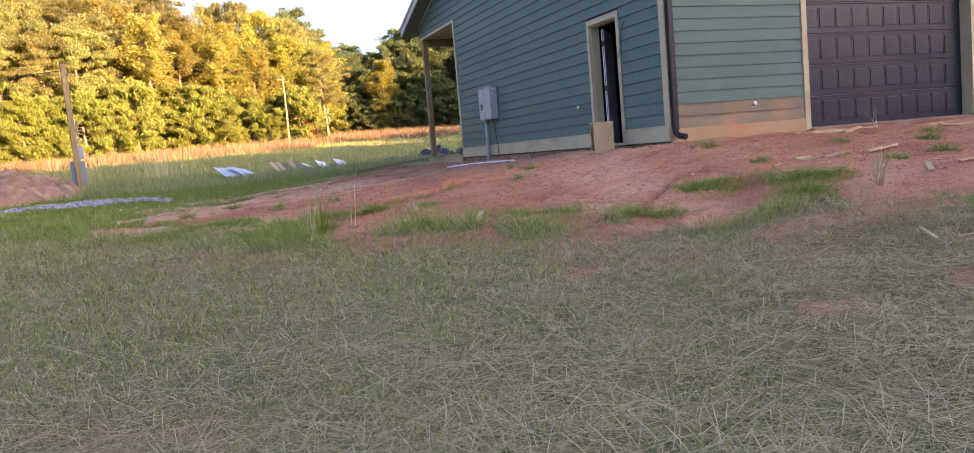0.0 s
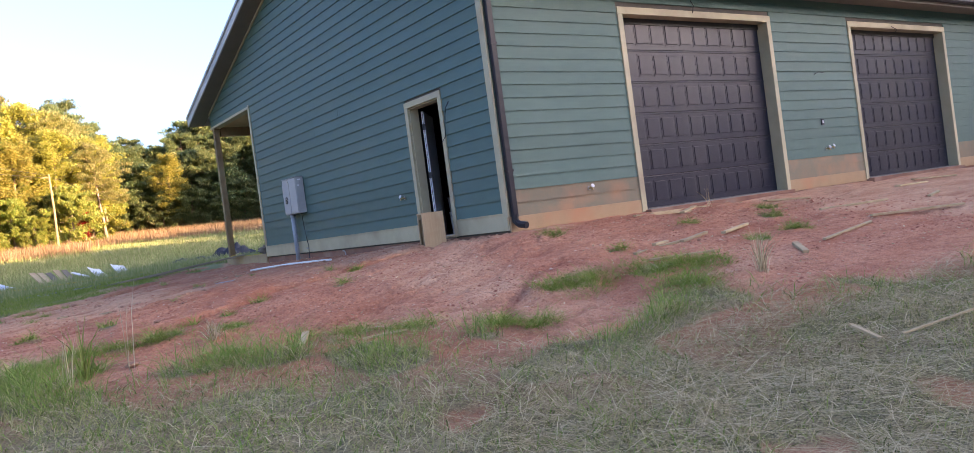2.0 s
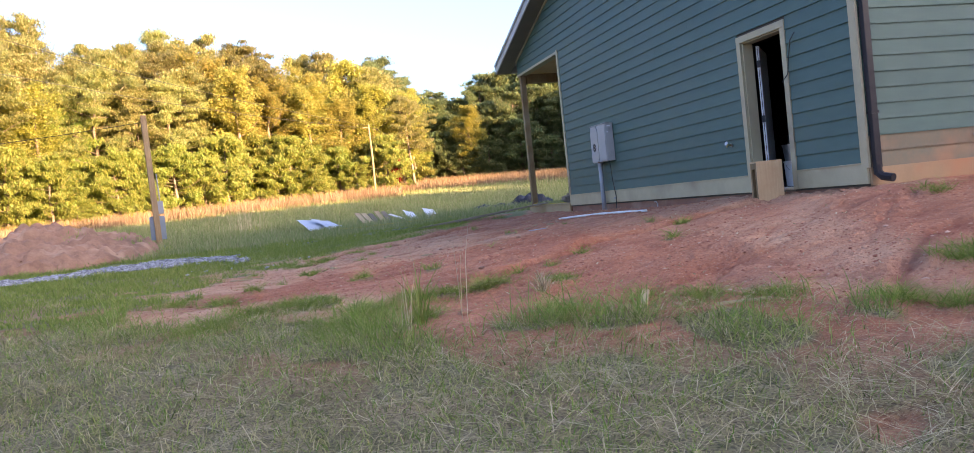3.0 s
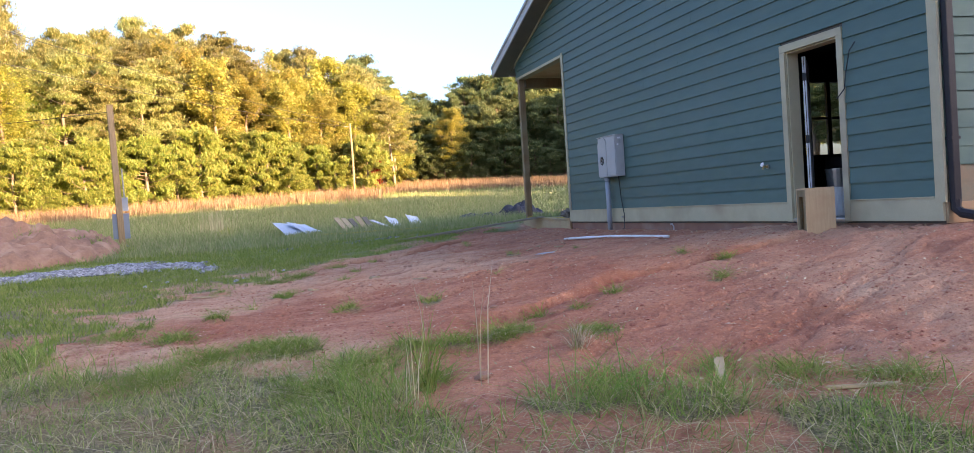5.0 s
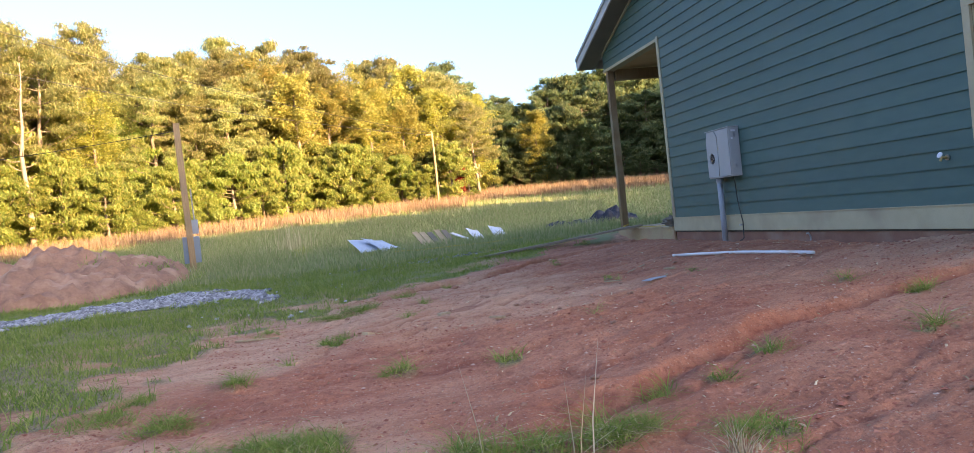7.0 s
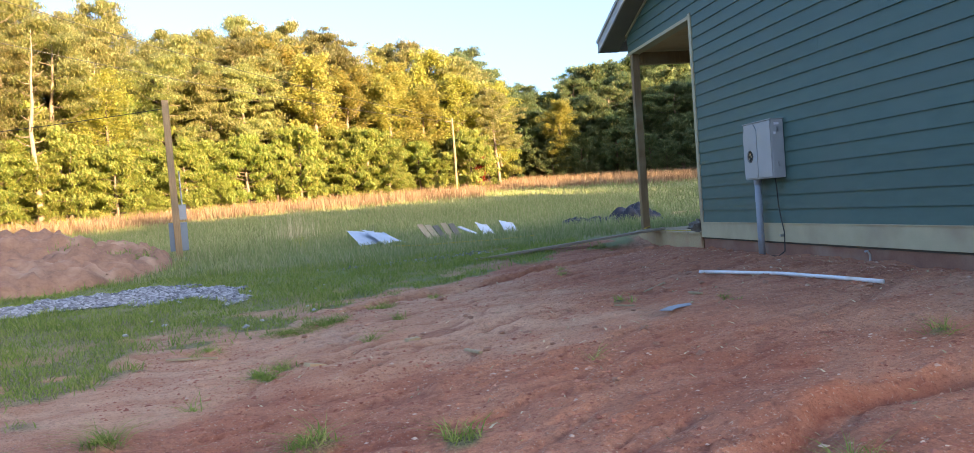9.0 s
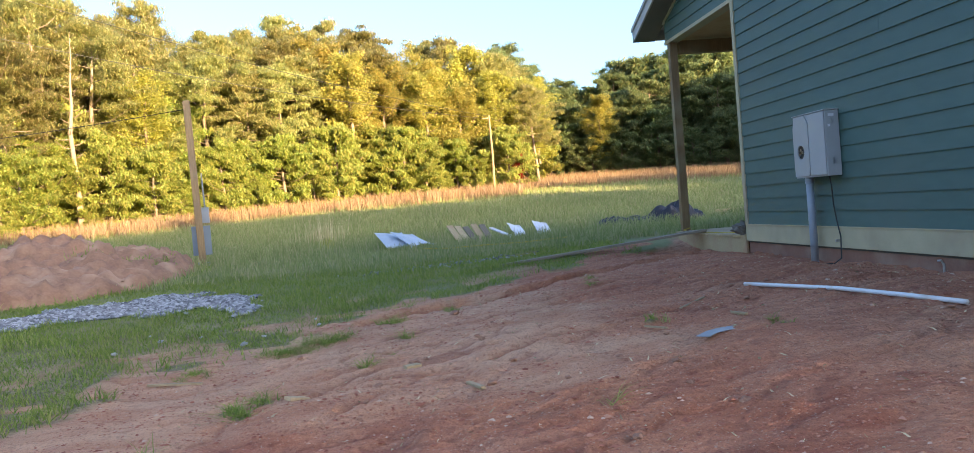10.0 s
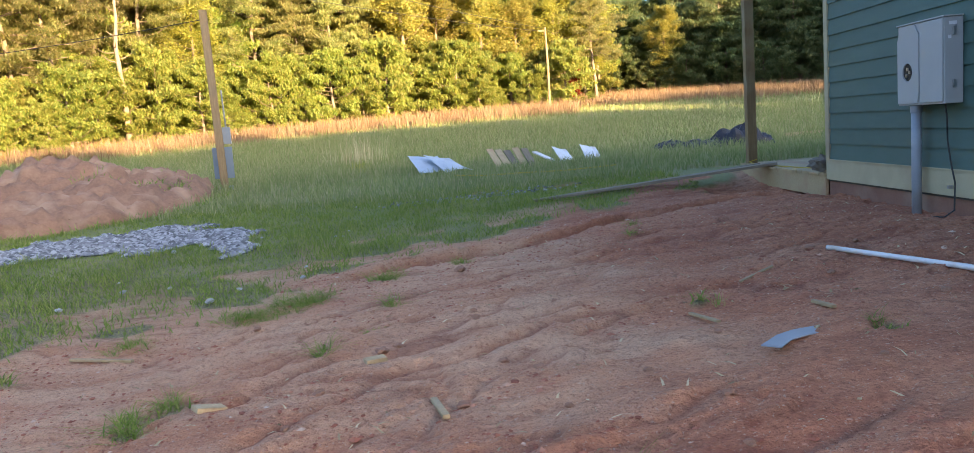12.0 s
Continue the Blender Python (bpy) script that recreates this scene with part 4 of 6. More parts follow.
part("clamp", boxed((-0.085, 7.185, 0.06), (-0.045, 7.225, 0.09), 0.004), STEEL, cable)
stub = tagged(part("pipe_stub", tube(bmesh.new(), [(-0.10, 5.28, soil(-0.1, 5.28) - 0.05), (-0.10, 5.28, -0.09), (-0.12, 5.29, -0.05), (-0.13, 5.32, -0.055)], 0.012, 8), STEEL), "bent metal pipe stub rising from the clay", "pipe")
for m, turn in ((pose(-0.026, 2.81, 0.72), 0), (pose(1.55, -0.026, 0.45, rz=90), 0), (pose(7.9, -0.026, 0.69, rz=90), 0), (pose(8.05, -0.026, 0.71, rz=90), 0)):
    tap = empty("hose_bib", m, "small outdoor tap on the siding", "tap")
    part("flange", tube(bmesh.new(), [(0, 0, 0), (-0.012, 0, 0)], 0.03, 12), STEEL, tap)
    spout = part("spout", tube(bmesh.new(), [(-0.01, 0, 0), (-0.07, 0, 0.005), (-0.09, 0, -0.03)], 0.014, 8), BRASS, tap)
    part("handle", tube(bmesh.new(), [(-0.085, 0.0, 0.03), (-0.095, 0.0, 0.035)], 0.032, 10), WHITE_PAINT, spout, "white tap handle")
outlet = empty("outlet_box", pose(7.88, -0.026, 1.22), "small black outlet box on the siding", "outlet")
part("cover", boxed((-0.04, -0.02, -0.06), (0.04, 0.0, 0.06), 0.004), BLACK_METAL, outlet)
part("socket", boxed((-0.018, -0.023, -0.02), (0.018, -0.019, 0.03), 0.002), WHITE_PAINT, outlet)
for line in ([(7.80, -0.03, 2.16), (7.86, -0.09, 2.20), (7.98, -0.12, 2.18)], [(-0.03, 1.10, 2.03), (-0.06, 1.16, 1.94), (-0.05, 1.24, 1.72), (-0.05, 1.28, 1.52), (-0.09, 1.36, 1.42)], [(10.9, -0.05, 3.2), (10.98, -0.12, 3.12), (10.84, -0.14, 3.02)], [(4.4, -0.04, 3.45), (4.42, -0.08, 3.35), (4.40, -0.06, 3.22)]):
    tagged(part("wire_tail", tube(bmesh.new(), line, 0.007, 5), DARK_RUBBER), "loose wire end sticking out of the siding", "wire")

# plywood step crate before the door
crate = empty("plywood_crate", pose(-0.62, 1.34, soil(-0.5, 1.35) - 0.01, rz=-14), "new plywood crate standing by the open side door", "crate")
part("front_panel", boxed((0, -0.02, 0), (0.34, 0.0, 0.54), 0.002), PLYWOOD, crate)
part("top_panel", boxed((0.0, 0.001, 0.52), (0.34, 0.22, 0.54), 0.002), PLYWOOD, crate)
part("back_panel", boxed((0, 0.221, 0), (0.34, 0.24, 0.54), 0.002), PLYWOOD, crate)
for lo, hi in (((0.001, 0.001, 0.0), (0.04, 0.06, 0.519)), ((0.001, 0.17, 0.0), (0.04, 0.22, 0.519)), ((0.001, 0.061, 0.0), (0.04, 0.169, 0.06)), ((0.001, 0.061, 0.44), (0.04, 0.169, 0.519)), ((0.30, 0.001, 0.0), (0.339, 0.22, 0.519))):
    part("frame_batten", boxed(lo, hi, 0.003), POST_WOOD, crate)


def bucket(name, x, y, z, r, h, mat, label):
    ob = empty(name, pose(x, y, z), label, "bucket")
    bm = tube(bmesh.new(), [(0, 0, 0), (0, 0, 0.02), (0, 0, h - 0.02), (0, 0, h)], r, 20, [0.84, 0.86, 0.99, 1.0])
    pail = part("pail", bm, mat, ob)
    part("rim", tube(bmesh.new(), [(0, 0, h - 0.015), (0, 0, h + 0.004)], r * 1.05, 20), mat, pail)
    part("bail_handle", tube(bmesh.new(), [(r * 1.06 * math.cos(a), -0.02 - r * 0.4 * math.sin(a), h * 0.86 - r * 0.9 * math.sin(a)) for a in [math.pi * k / 10 for k in range(11)]], 0.004, 5), STEEL, pail, "thin steel wire handle")


bucket("paint_bucket", 0.72, 2.38, 0.015, 0.15, 0.37, WHITE_PLASTIC, "white plastic bucket on the garage floor")
bucket("metal_pail", 0.72, 2.38, 0.391, 0.15, 0.24, STEEL, "metal pail stacked on a white bucket")
tagged(part("dark_drum", tube(bmesh.new(), [(1.5, 3.1, 0.016), (1.5, 3.1, 0.03), (1.5, 3.1, 0.80), (1.5, 3.1, 0.82)], 0.29, 24, [0.96, 1, 1, 0.96]), BLACK_METAL), "dark drum standing on the garage floor", "drum")


# ---- loose things in the yard
def laid(x0, y0, x1, y1, lift=0.0):
    """Two ground points under the ends of a thing that lies down."""
    return Vector((x0, y0, soil(x0, y0) + lift)), Vector((x1, y1, soil(x1, y1) + lift))


a, b = laid(-1.72, 6.05, -1.22, 3.45, 0.028)
tagged(part("white_pipe", tube(bmesh.new(), [a, a.lerp(b, 0.2) + Vector((0, 0, 0.012)), a.lerp(b, 0.5) + Vector((0.05, 0, 0.02)), a.lerp(b, 0.8) + Vector((0.02, 0, 0.01)), b], 0.019, 12), WHITE_PLASTIC, smooth=True),
       "long white plastic pipe lying on the clay", "pipe")
bm = bmesh.new()
zs = soil(-2.85, 3.95)
prism(bm, [(-3.06, 3.80), (-2.98, 3.74), (-2.88, 3.86), (-2.76, 3.93), (-2.60, 3.98), (-2.63, 4.09), (-2.80, 4.04), (-2.92, 3.96)], "z", zs + 0.02, zs + 0.026)
tagged(part("trim_offcut", bm, CONDUIT), "grey trim offcut lying on the red clay", "offcut")


def board_between(name, a, b, width, thick, mat, label, category="board", group=""):
    """A sawn board from a to b, lying flat."""
    d = b - a
    m = Matrix.Translation((a + b) / 2) @ d.to_track_quat("X", "Z").to_matrix().to_4x4()
    ob = part(name, boxed((-d.length / 2, -width / 2, -thick / 2), (d.length / 2, width / 2, thick / 2), min(0.004, thick * 0.2)), mat)
    ob.matrix_basis = m
    return tagged(ob, label, category, group)


a = Vector((-3.55, 12.15, soil(-3.55, 12.15) + 0.03))
board_between("ramp_plank", a, Vector((0.05, 11.75, 0.10)), 0.19, 0.04, GREY_WOOD, "long weathered plank leaning from grass to the deck", "plank")
board_between("ramp_plank", a + Vector((0.9, 0.25, 0.03)), Vector((-0.1, 12.02, 0.085)), 0.12, 0.04, GREY_WOOD, "second weathered plank beside the ramp plank", "plank")
bundle = bmesh.new()
bmesh.ops.create_icosphere(bundle, subdivisions=3, radius=0.15)
for v in bundle.verts:
    k = 0.75 + 0.6 * noise.noise(v.co * 14)
    v.co = Vector((v.co.x * k * 1.3, v.co.y * k * 0.9, v.co.z * k * 0.8 + 0.11))
ob = tagged(part("cloth_bundle", bundle, SOFFIT), "brown crumpled bundle on the porch deck corner", "bundle")
ob.matrix_basis = pose(0.05, 10.15, 0.06)
tagged(part("yellow_rope", tube(bmesh.new(), [(0.3, 10.3, 0.066), (0.12, 11.0, 0.066), (0.02, 11.8, 0.066), (-0.03, 12.4, 0.066), (-0.03, 12.66, 0.09), (0.10, 12.68, 0.12)], 0.008, 6), YELLOW_ROPE), "yellow rope laid along the deck edge", "rope")
line = [(-4.9, 17.9), (-4.2, 17.2), (-3.4, 16.9), (-2.5, 16.7), (-1.4, 16.9)]
tagged(part("yellow_rope", tube(bmesh.new(), [(x, y, soil(x, y) + 0.08) for x, y in line], 0.012, 6), YELLOW_ROPE), "faded yellow rope lying in the grass", "rope")

# sheets, boards and paper scattered on the meadow
def sheet(name, x, y, w, h, turn, tilt, mat, label, sag=0.06, category="sheet", group=""):
    """A thin bent sheet, lying with its far edge raised."""
    bm = bmesh.new()
    n = 8
    top = [[bm.verts.new(((i / n - 0.5) * w, (j / n - 0.5) * h, 0.05 + tilt * (j / n) + sag * math.sin(3 * i / n + 2 * j / n) + 0.03 * noise.noise(Vector((i * 0.7, j * 0.9, x))))) for i in range(n + 1)] for j in range(n + 1)]
    low = [[bm.verts.new(v.co - Vector((0, 0, 0.006))) for v in r] for r in top]
    for j in range(n):
        for i in range(n):
            bm.faces.new((top[j][i], top[j][i + 1], top[j + 1][i + 1], top[j + 1][i]))
            bm.faces.new((low[j][i], low[j + 1][i], low[j + 1][i + 1], low[j][i + 1]))
    rim = [(0, i) for i in range(n)] + [(j, n) for j in range(n)] + [(n, i) for i in range(n, 0, -1)] + [(j, 0) for j in range(n, 0, -1)]
    for (j, i), (q, p) in zip(rim, rim[1:] + rim[:1]):
        bm.faces.new((top[j][i], low[j][i], low[q][p], top[q][p]))
    ob = tagged(part(name, bm, mat), label, category, group)
    ob.matrix_basis = pose(x, y, soil(x, y), rz=turn)
    return ob


sheet("wrapped_sheet", -5.52, 20.05, 0.80, 1.35, 17, 0.40, WHITE_SHEET, "white plastic-wrapped sheets lying in the grass", 0.04)
sheet("wrapped_sheet", -5.06, 19.85, 0.72, 1.30, 27, 0.37, WHITE_SHEET, "bent white sheet lying over another in the grass", 0.07)
for k, mat in enumerate((DECK_WOOD, STICK_WOOD, GREY_WOOD, DECK_WOOD, GREY_WOOD)):
    a = Vector((-3.74 + 0.20 * k, 19.75 - 0.04 * k, soil(-3.4, 19.8) + 0.02))
    b = a + Vector((-0.24 + 0.015 * k, 1.1 - 0.1 * k, 0.46 - 0.03 * (k % 3)))
    board_between("loose_board", a, b, 0.17, 0.03, mat, "pale sawn board propped in a loose row" if mat is not GREY_WOOD else "weathered grey board propped in a loose row", group="boards on the grass")
a = Vector((-2.32, 20.0, soil(-2.3, 20.0) + 0.05))
board_between("loose_board", a, a + Vector((-0.50, 0.75, 0.27)), 0.15, 0.03, WHITE_PLASTIC, "white trim board leaning in the meadow grass", group="boards on the grass")
sheet("paper_scrap", -2.12, 20.3, 0.38, 0.75, 12, 0.34, WHITE_PLASTIC, "curled white scrap sheet on the meadow grass", 0.05)
sheet("paper_scrap", -1.42, 20.3, 0.42, 0.70, 6, 0.34, WHITE_PLASTIC, "white scrap sheet standing slightly off the grass", 0.05)
for k, (x, y, w, h) in enumerate(((3.05, 22.3, 1.8, 0.66), (1.95, 22.2, 1.5, 0.30), (1.15, 22.4, 1.1, 0.26))):
    bm = bmesh.new()
    bmesh.ops.create_grid(bm, x_segments=26, y_segments=16, size=0.5)
    for v in bm.verts:
        r = max(0, 1 - (2 * v.co.x) ** 2) * max(0, 1 - (2 * v.co.y) ** 2)
        zz = h * (r ** 0.5) * (0.65 + 0.6 * noise.noise(Vector((v.co.x * 5, v.co.y * 5, k)))) + 0.05 * abs(noise.noise(v.co * 14)) + 0.03
        v.co = Vector((v.co.x * w, v.co.y * 0.8, zz))
    bmesh.ops.solidify(bm, geom=bm.faces[:], thickness=0.01)
    ob = tagged(part("plastic_sheet", bm, TARP_PLASTIC), "crumpled black plastic sheet heaped on the grass", "plastic sheet")
    ob.matrix_basis = pose(x, y, soil(x, y), rz=8 * k)
a, b = laid(5.2, 24.5, 8.5, 25.5, 0.1)
board_between("loose_board", a, b, 0.09, 0.09, DECK_WOOD, "pale timber lying in the grass behind the porch")

# sticks and offcuts on the clay before the garage and in the lawn
STICKS = [(-1.87, -6.26, -1.69, -5.96, 0.03), (-1.73, -6.33, -0.44, -6.55, 0.022), (0.43, -2.7, 1.03, -2.56, 0.06), (1.06, -2.8, 1.76, -2.61, 0.06), (0.4, -2.5, 0.05, -2.62, 0.05), (-0.31, -2.66, 0.85, -2.6, 0.05),
          (0.13, -3.39, -0.6, -3.15, 0.04), (0.36, -4.33, 0.75, -3.95, 0.06), (1.04, -4.11, 2.6, -3.75, 0.04), (1.28, -5.79, 2.3, -5.4, 0.05), (1.9, -0.55, 2.9, -0.75, 0.09), (2.2, -0.6, 3.6, -0.45, 0.09), (2.6, -0.85, 3.3, -0.5, 0.08),
          (4.77, -0.75, 5.7, -0.95, 0.1), (7.2, -1.7, 8.6, -1.5, 0.1), (9.3, -0.9, 10.2, -1.3, 0.09), (3.4, -2.6, 4.6, -2.9, 0.05), (5.2, -3.2, 6.1, -2.9, 0.05), (2.9, -3.6, 4.2, -4.1, 0.05), (6.4, -4.4, 7.8, -4.2, 0.06),
          (10.5, -2.4, 11.6, -2.6, 0.06), (8.5, -3.1, 9.4, -3.6, 0.06), (-4.15, -2.35, -3.95, -2.0, 0.06), (-3.75, -2.75, -3.4, -2.9, 0.03), (-3.15, 4.78, -3.08, 4.42, 0.025), (-2.52, 4.45, -2.48, 4.26, 0.03), (-2.58, 5.55, -2.28, 5.72, 0.022), (-7.62, 5.98, -7.08, 5.82, 0.035), (-4.72, 3.95, -4.64, 3.6, 0.035), (-5.18, 4.75, -5.06, 4.8, 0.09), (-6.05, 4.2, -5.92, 4.3, 0.10)]
for x0_, y0_, x1_, y1_, w in STICKS:
    a, b = laid(x0_, y0_, x1_, y1_, 0.018)
    if y0_ < -5.9:
        a.z, b.z = a.z + 0.04, b.z + 0.05
    board_between("wood_stick", a, b, w, min(0.03, w * 0.6), STICK_WOOD, "split pale wood stick lying on the ground", "stick", "sticks on the ground")

# stones and clods that lie singly
pebble = bmesh.new()
bmesh.ops.create_icosphere(pebble, subdivisions=2, radius=1.0)
for v in pebble.verts:
    v.co *= 0.8 + 0.5 * noise.noise(v.co * 1.3)
    v.co.z *= 0.62
pebble_meshes = []
for mat in (CLAY_CLOD, STONE):
    me = bpy.data.meshes.new("stone")
    pebble.to_mesh(me)
    me.materials.append(mat)
    pebble_meshes.append(me)
pebble.free()
SEEN_STONES = [(-5.1, 5.0), (-4.49, 4.02), (-3.13, 4.28), (-2.04, 5.28), (-4.5, 5.73), (-3.61, 3.87), (-3.44, 2.87), (-4.14, 4.2), (-4.33, 4.42), (-3.37, 3.33), (-2.53, 6.72), (-2.99, 5.79), (-5.44, 3.72), (-4.28, 6.56), (-4.63, 7.41), (-5.0, 5.1)]
for k in range(70):
    if k < 34:
        x, y = rng.uniform(-6.3, -1.2), rng.uniform(2.0, 8.6)
    elif k < 54:
        x, y = rng.uniform(-5.5, 1.5), rng.uniform(-3.2, 2.5)
    else:
        x, y = rng.uniform(-8.8, -5.9), rng.uniform(7.0, 12.0)
    if k < len(SEEN_STONES):
        x, y = SEEN_STONES[k]
    white = k >= 54
    r = rng.uniform(0.02, 0.05) * (1.2 if k % 7 == 0 else 0.8)
    ob = new("stone", pebble_meshes[1 if white else 0])
    ob.matrix_basis = pose(x, y, soil(x, y) + r * 0.3 + (0.03 if white else 0), 0, 0, rng.uniform(0, 360)) @ Matrix.Diagonal((r * 1.2, r, r, 1))
    tagged(ob, "pale rough stone lying in the grass" if white else "crumbling reddish stone lying on the clay", "stone", "stones in the grass" if white else "stones on the clay")

# gravel strip and clay crumbs
def scatter_stones(name, pts, radii, mat, label, category):
    """Many small faceted stones in one mesh."""
    base = np.array([(1, 0, 0), (-1, 0, 0), (0, 1, 0), (0, -1, 0), (0.1, 0.1, 0.45), (0, 0, -0.45)], float)
    tris = np.array([(0, 2, 4), (2, 1, 4), (1, 3, 4), (3, 0, 4), (2, 0, 5), (1, 2, 5), (3, 1, 5), (0, 3, 5)])
    n = len(pts)
    ang = rng.uniform(0, 6.28, n)
    v = base[None] * rng.uniform(0.6, 1.25, (n, 6, 1)) * radii[:, None, None]
    c, s = np.cos(ang)[:, None], np.sin(ang)[:, None]
    v = np.stack([v[..., 0] * c - v[..., 1] * s, v[..., 0] * s + v[..., 1] * c, v[..., 2]], -1) + pts[:, None]
    f = (tris[None] + 6 * np.arange(n)[:, None, None]).reshape(-1, 3)
    return tagged(new(name, raw_mesh(name, v, f, mat)), label, category, kind="stuff")


px, py = rng.uniform(-17.2, -7.2, 30000), rng.uniform(8.4, 13.6, 30000)
keep = (gravel_mask(px, py) > 0.5) & (py > 8.6)
px, py = px[keep], py[keep]
scatter_stones("gravel", np.stack([px, py, land(px, py) + 0.02], -1), rng.uniform(0.02, 0.085, len(px)), GRAVEL_MIX, "strip of pale crushed gravel in the grass", "gravel")
px, py = rng.normal(-4.4, 0.9, 260), rng.normal(14.0, 0.25, 260)
scatter_stones("gravel", np.stack([px, py, land(px, py) + 0.03], -1), rng.uniform(0.02, 0.05, len(px)), GRAVEL_MIX, "thin scatter of pale gravel in the grass", "gravel")
px, py = rng.uniform(-8.5, 6, 60000), rng.uniform(-5, 10, 60000)
keep = (dirt_mask(px, py) > 0.7) & ~((px > -0.05) & (py > -0.2)) & (fbm(px, py, 0.8, 17) > -0.08)
px, py = px[keep], py[keep]
scatter_stones("clay_crumbs", np.stack([px, py, land(px, py)], -1), np.minimum(np.abs(rng.normal(0.0, 0.009, len(px))) ** 1.15 * 1.8, 0.030) + 0.004, CRUMB_MIX, "loose crumbs of red clay", "soil")

# heap of earth by the pole
n = 90
hx, hy = np.meshgrid(np.linspace(-1, 1, n), np.linspace(-1, 1, n))
wx, wy = -13.3 + 3.2 * hx, 17.0 + 4.2 * hy
rr = np.sqrt(hx ** 2 + hy ** 2)
hz = 0.98 * np.clip(1 - rr ** 1.6, 0, 1) ** 0.75 * (0.85 + 0.9 * fbm(wx, wy, 0.9, 40)) + 0.16 * fbm(wx, wy, 2.6, 41) * (rr < 1) + 0.55 * np.abs(fbm(wx, wy, 2.8, 42)) * (rr < 0.97) + 0.26 * fbm(wx, wy, 7, 43) * (rr < 0.97)
hz = np.where(rr < 0.98, np.maximum(hz, -0.05), -0.12)
tagged(new("earth_mound", raw_mesh("earth_mound", np.stack([wx, wy, lie(wx, wy) + hz], -1), grid_faces(n, n), PILE_EARTH, True)), "heap of loose brown earth on the grass", "earth heap")
px, py = rng.uniform(-16.5, -10.2, 1500), rng.uniform(12.8, 21, 1500)
rr = np.sqrt(((px + 13.3) / 3.2) ** 2 + ((py - 17) / 4.2) ** 2)
px, py, rr = px[rr < 0.95], py[rr < 0.95], rr[rr < 0.95]
pz = lie(px, py) + 0.92 * np.clip(1 - rr ** 1.6, 0, 1) ** 0.75 * (0.85 + 0.9 * fbm(px, py, 0.9, 40)) + 0.16 * fbm(px, py, 2.6, 41)
scatter_stones("heap_clods", np.stack([px, py, pz], -1), np.abs(rng.normal(0, 0.04, len(px))) + 0.02, PILE_EARTH, "clods of earth on the heap", "soil")

# service pole with its panel, the far pole, wires
POLE = (-10.4, 19.25)
zp = soil(*POLE)
pole = empty("service_pole", pose(POLE[0], POLE[1], zp, rz=12), "square weathered timber service pole with panels", "pole")
part("post", boxed((-0.085, -0.085, -0.3), (0.085, 0.085, 4.25), 0.01, pose(0, 0, 0, 0, -1.0, 0)), POLE_WOOD, pole)
part("panel_board", boxed((-0.22, 0.095, 0.30), (0.24, 0.14, 1.05), 0.01), PANEL_BLUE, pole)
part("meter_box", boxed((0.04, 0.10, 1.12), (0.24, 0.22, 1.52), 0.01), CONDUIT, pole)
part("riser", tube(bmesh.new(), [(0.15, 0.13, 1.5), (0.14, 0.12, 1.9), (0.13, 0.11, 2.4)], 0.02, 8), CONDUIT, pole)
part("base_wrap", boxed((-0.14, -0.03, 0.02), (0.18, 0.16, 0.12), 0.03), PANEL_BLUE, pole)
part("bracket", boxed((0.0, 0.086, 0.4), (0.04, 0.094, 1.0)), STEEL, pole)
FAR_POLE = (1.35, 58.0)
zf = soil(*FAR_POLE)
far_pole = empty("utility_pole", pose(FAR_POLE[0], FAR_POLE[1], zf), "bare utility pole before the woods", "pole")
part("post", tube(bmesh.new(), [(0, 0, -0.3), (0.05, 0, 3), (0.0, 0, 5.9)], 0.10, 10, [1, 0.9, 0.75]), POLE_WOOD, far_pole)
part("crossarm", boxed((-0.5, -0.05, 5.6), (0.1, 0.05, 5.7)), POLE_WOOD, far_pole)


def wire(name, a, b, sag, r, label):
    a, b = Vector(a), Vector(b)
    pts = [a.lerp(b, k / 14) - Vector((0, 0, sag * 4 * (k / 14) * (1 - k / 14))) for k in range(15)]
    tagged(part(name, tube(bmesh.new(), pts, r, 5), DARK_RUBBER), label, "wire")


wire("service_wire", (-10.42, 19.25, zp + 4.05), (-30.0, 26.0, zp + 4.4), 0.35, 0.009, "black service wire from the timber pole")
wire("power_line", (1.3, 58.0, zf + 5.8), (-24.0, 38.0, 13.0), 0.5, 0.014, "thin power line above the meadow")
wire("power_line", (1.0, 58.0, zf + 5.66), (-26.0, 38.0, 11.3), 0.5, 0.014, "thin power line above the meadow")
wire("guy_wire", (1.4, 58.0, zf + 5.7), (9.0, 66.0, zf + 3.5), 0.1, 0.012, "stay wire from the far pole")


# ---- trees
def frames_of(d):
    """Two unit sides for each unit direction."""
    up = np.where(np.abs(d[:, 2:3]) < 0.9, np.array([[0, 0, 1.0]]), np.array([[1.0, 0, 0]]))
    a = np.cross(d, up)
    a /= np.linalg.norm(a, axis=1, keepdims=True)
    return a, np.cross(d, a)


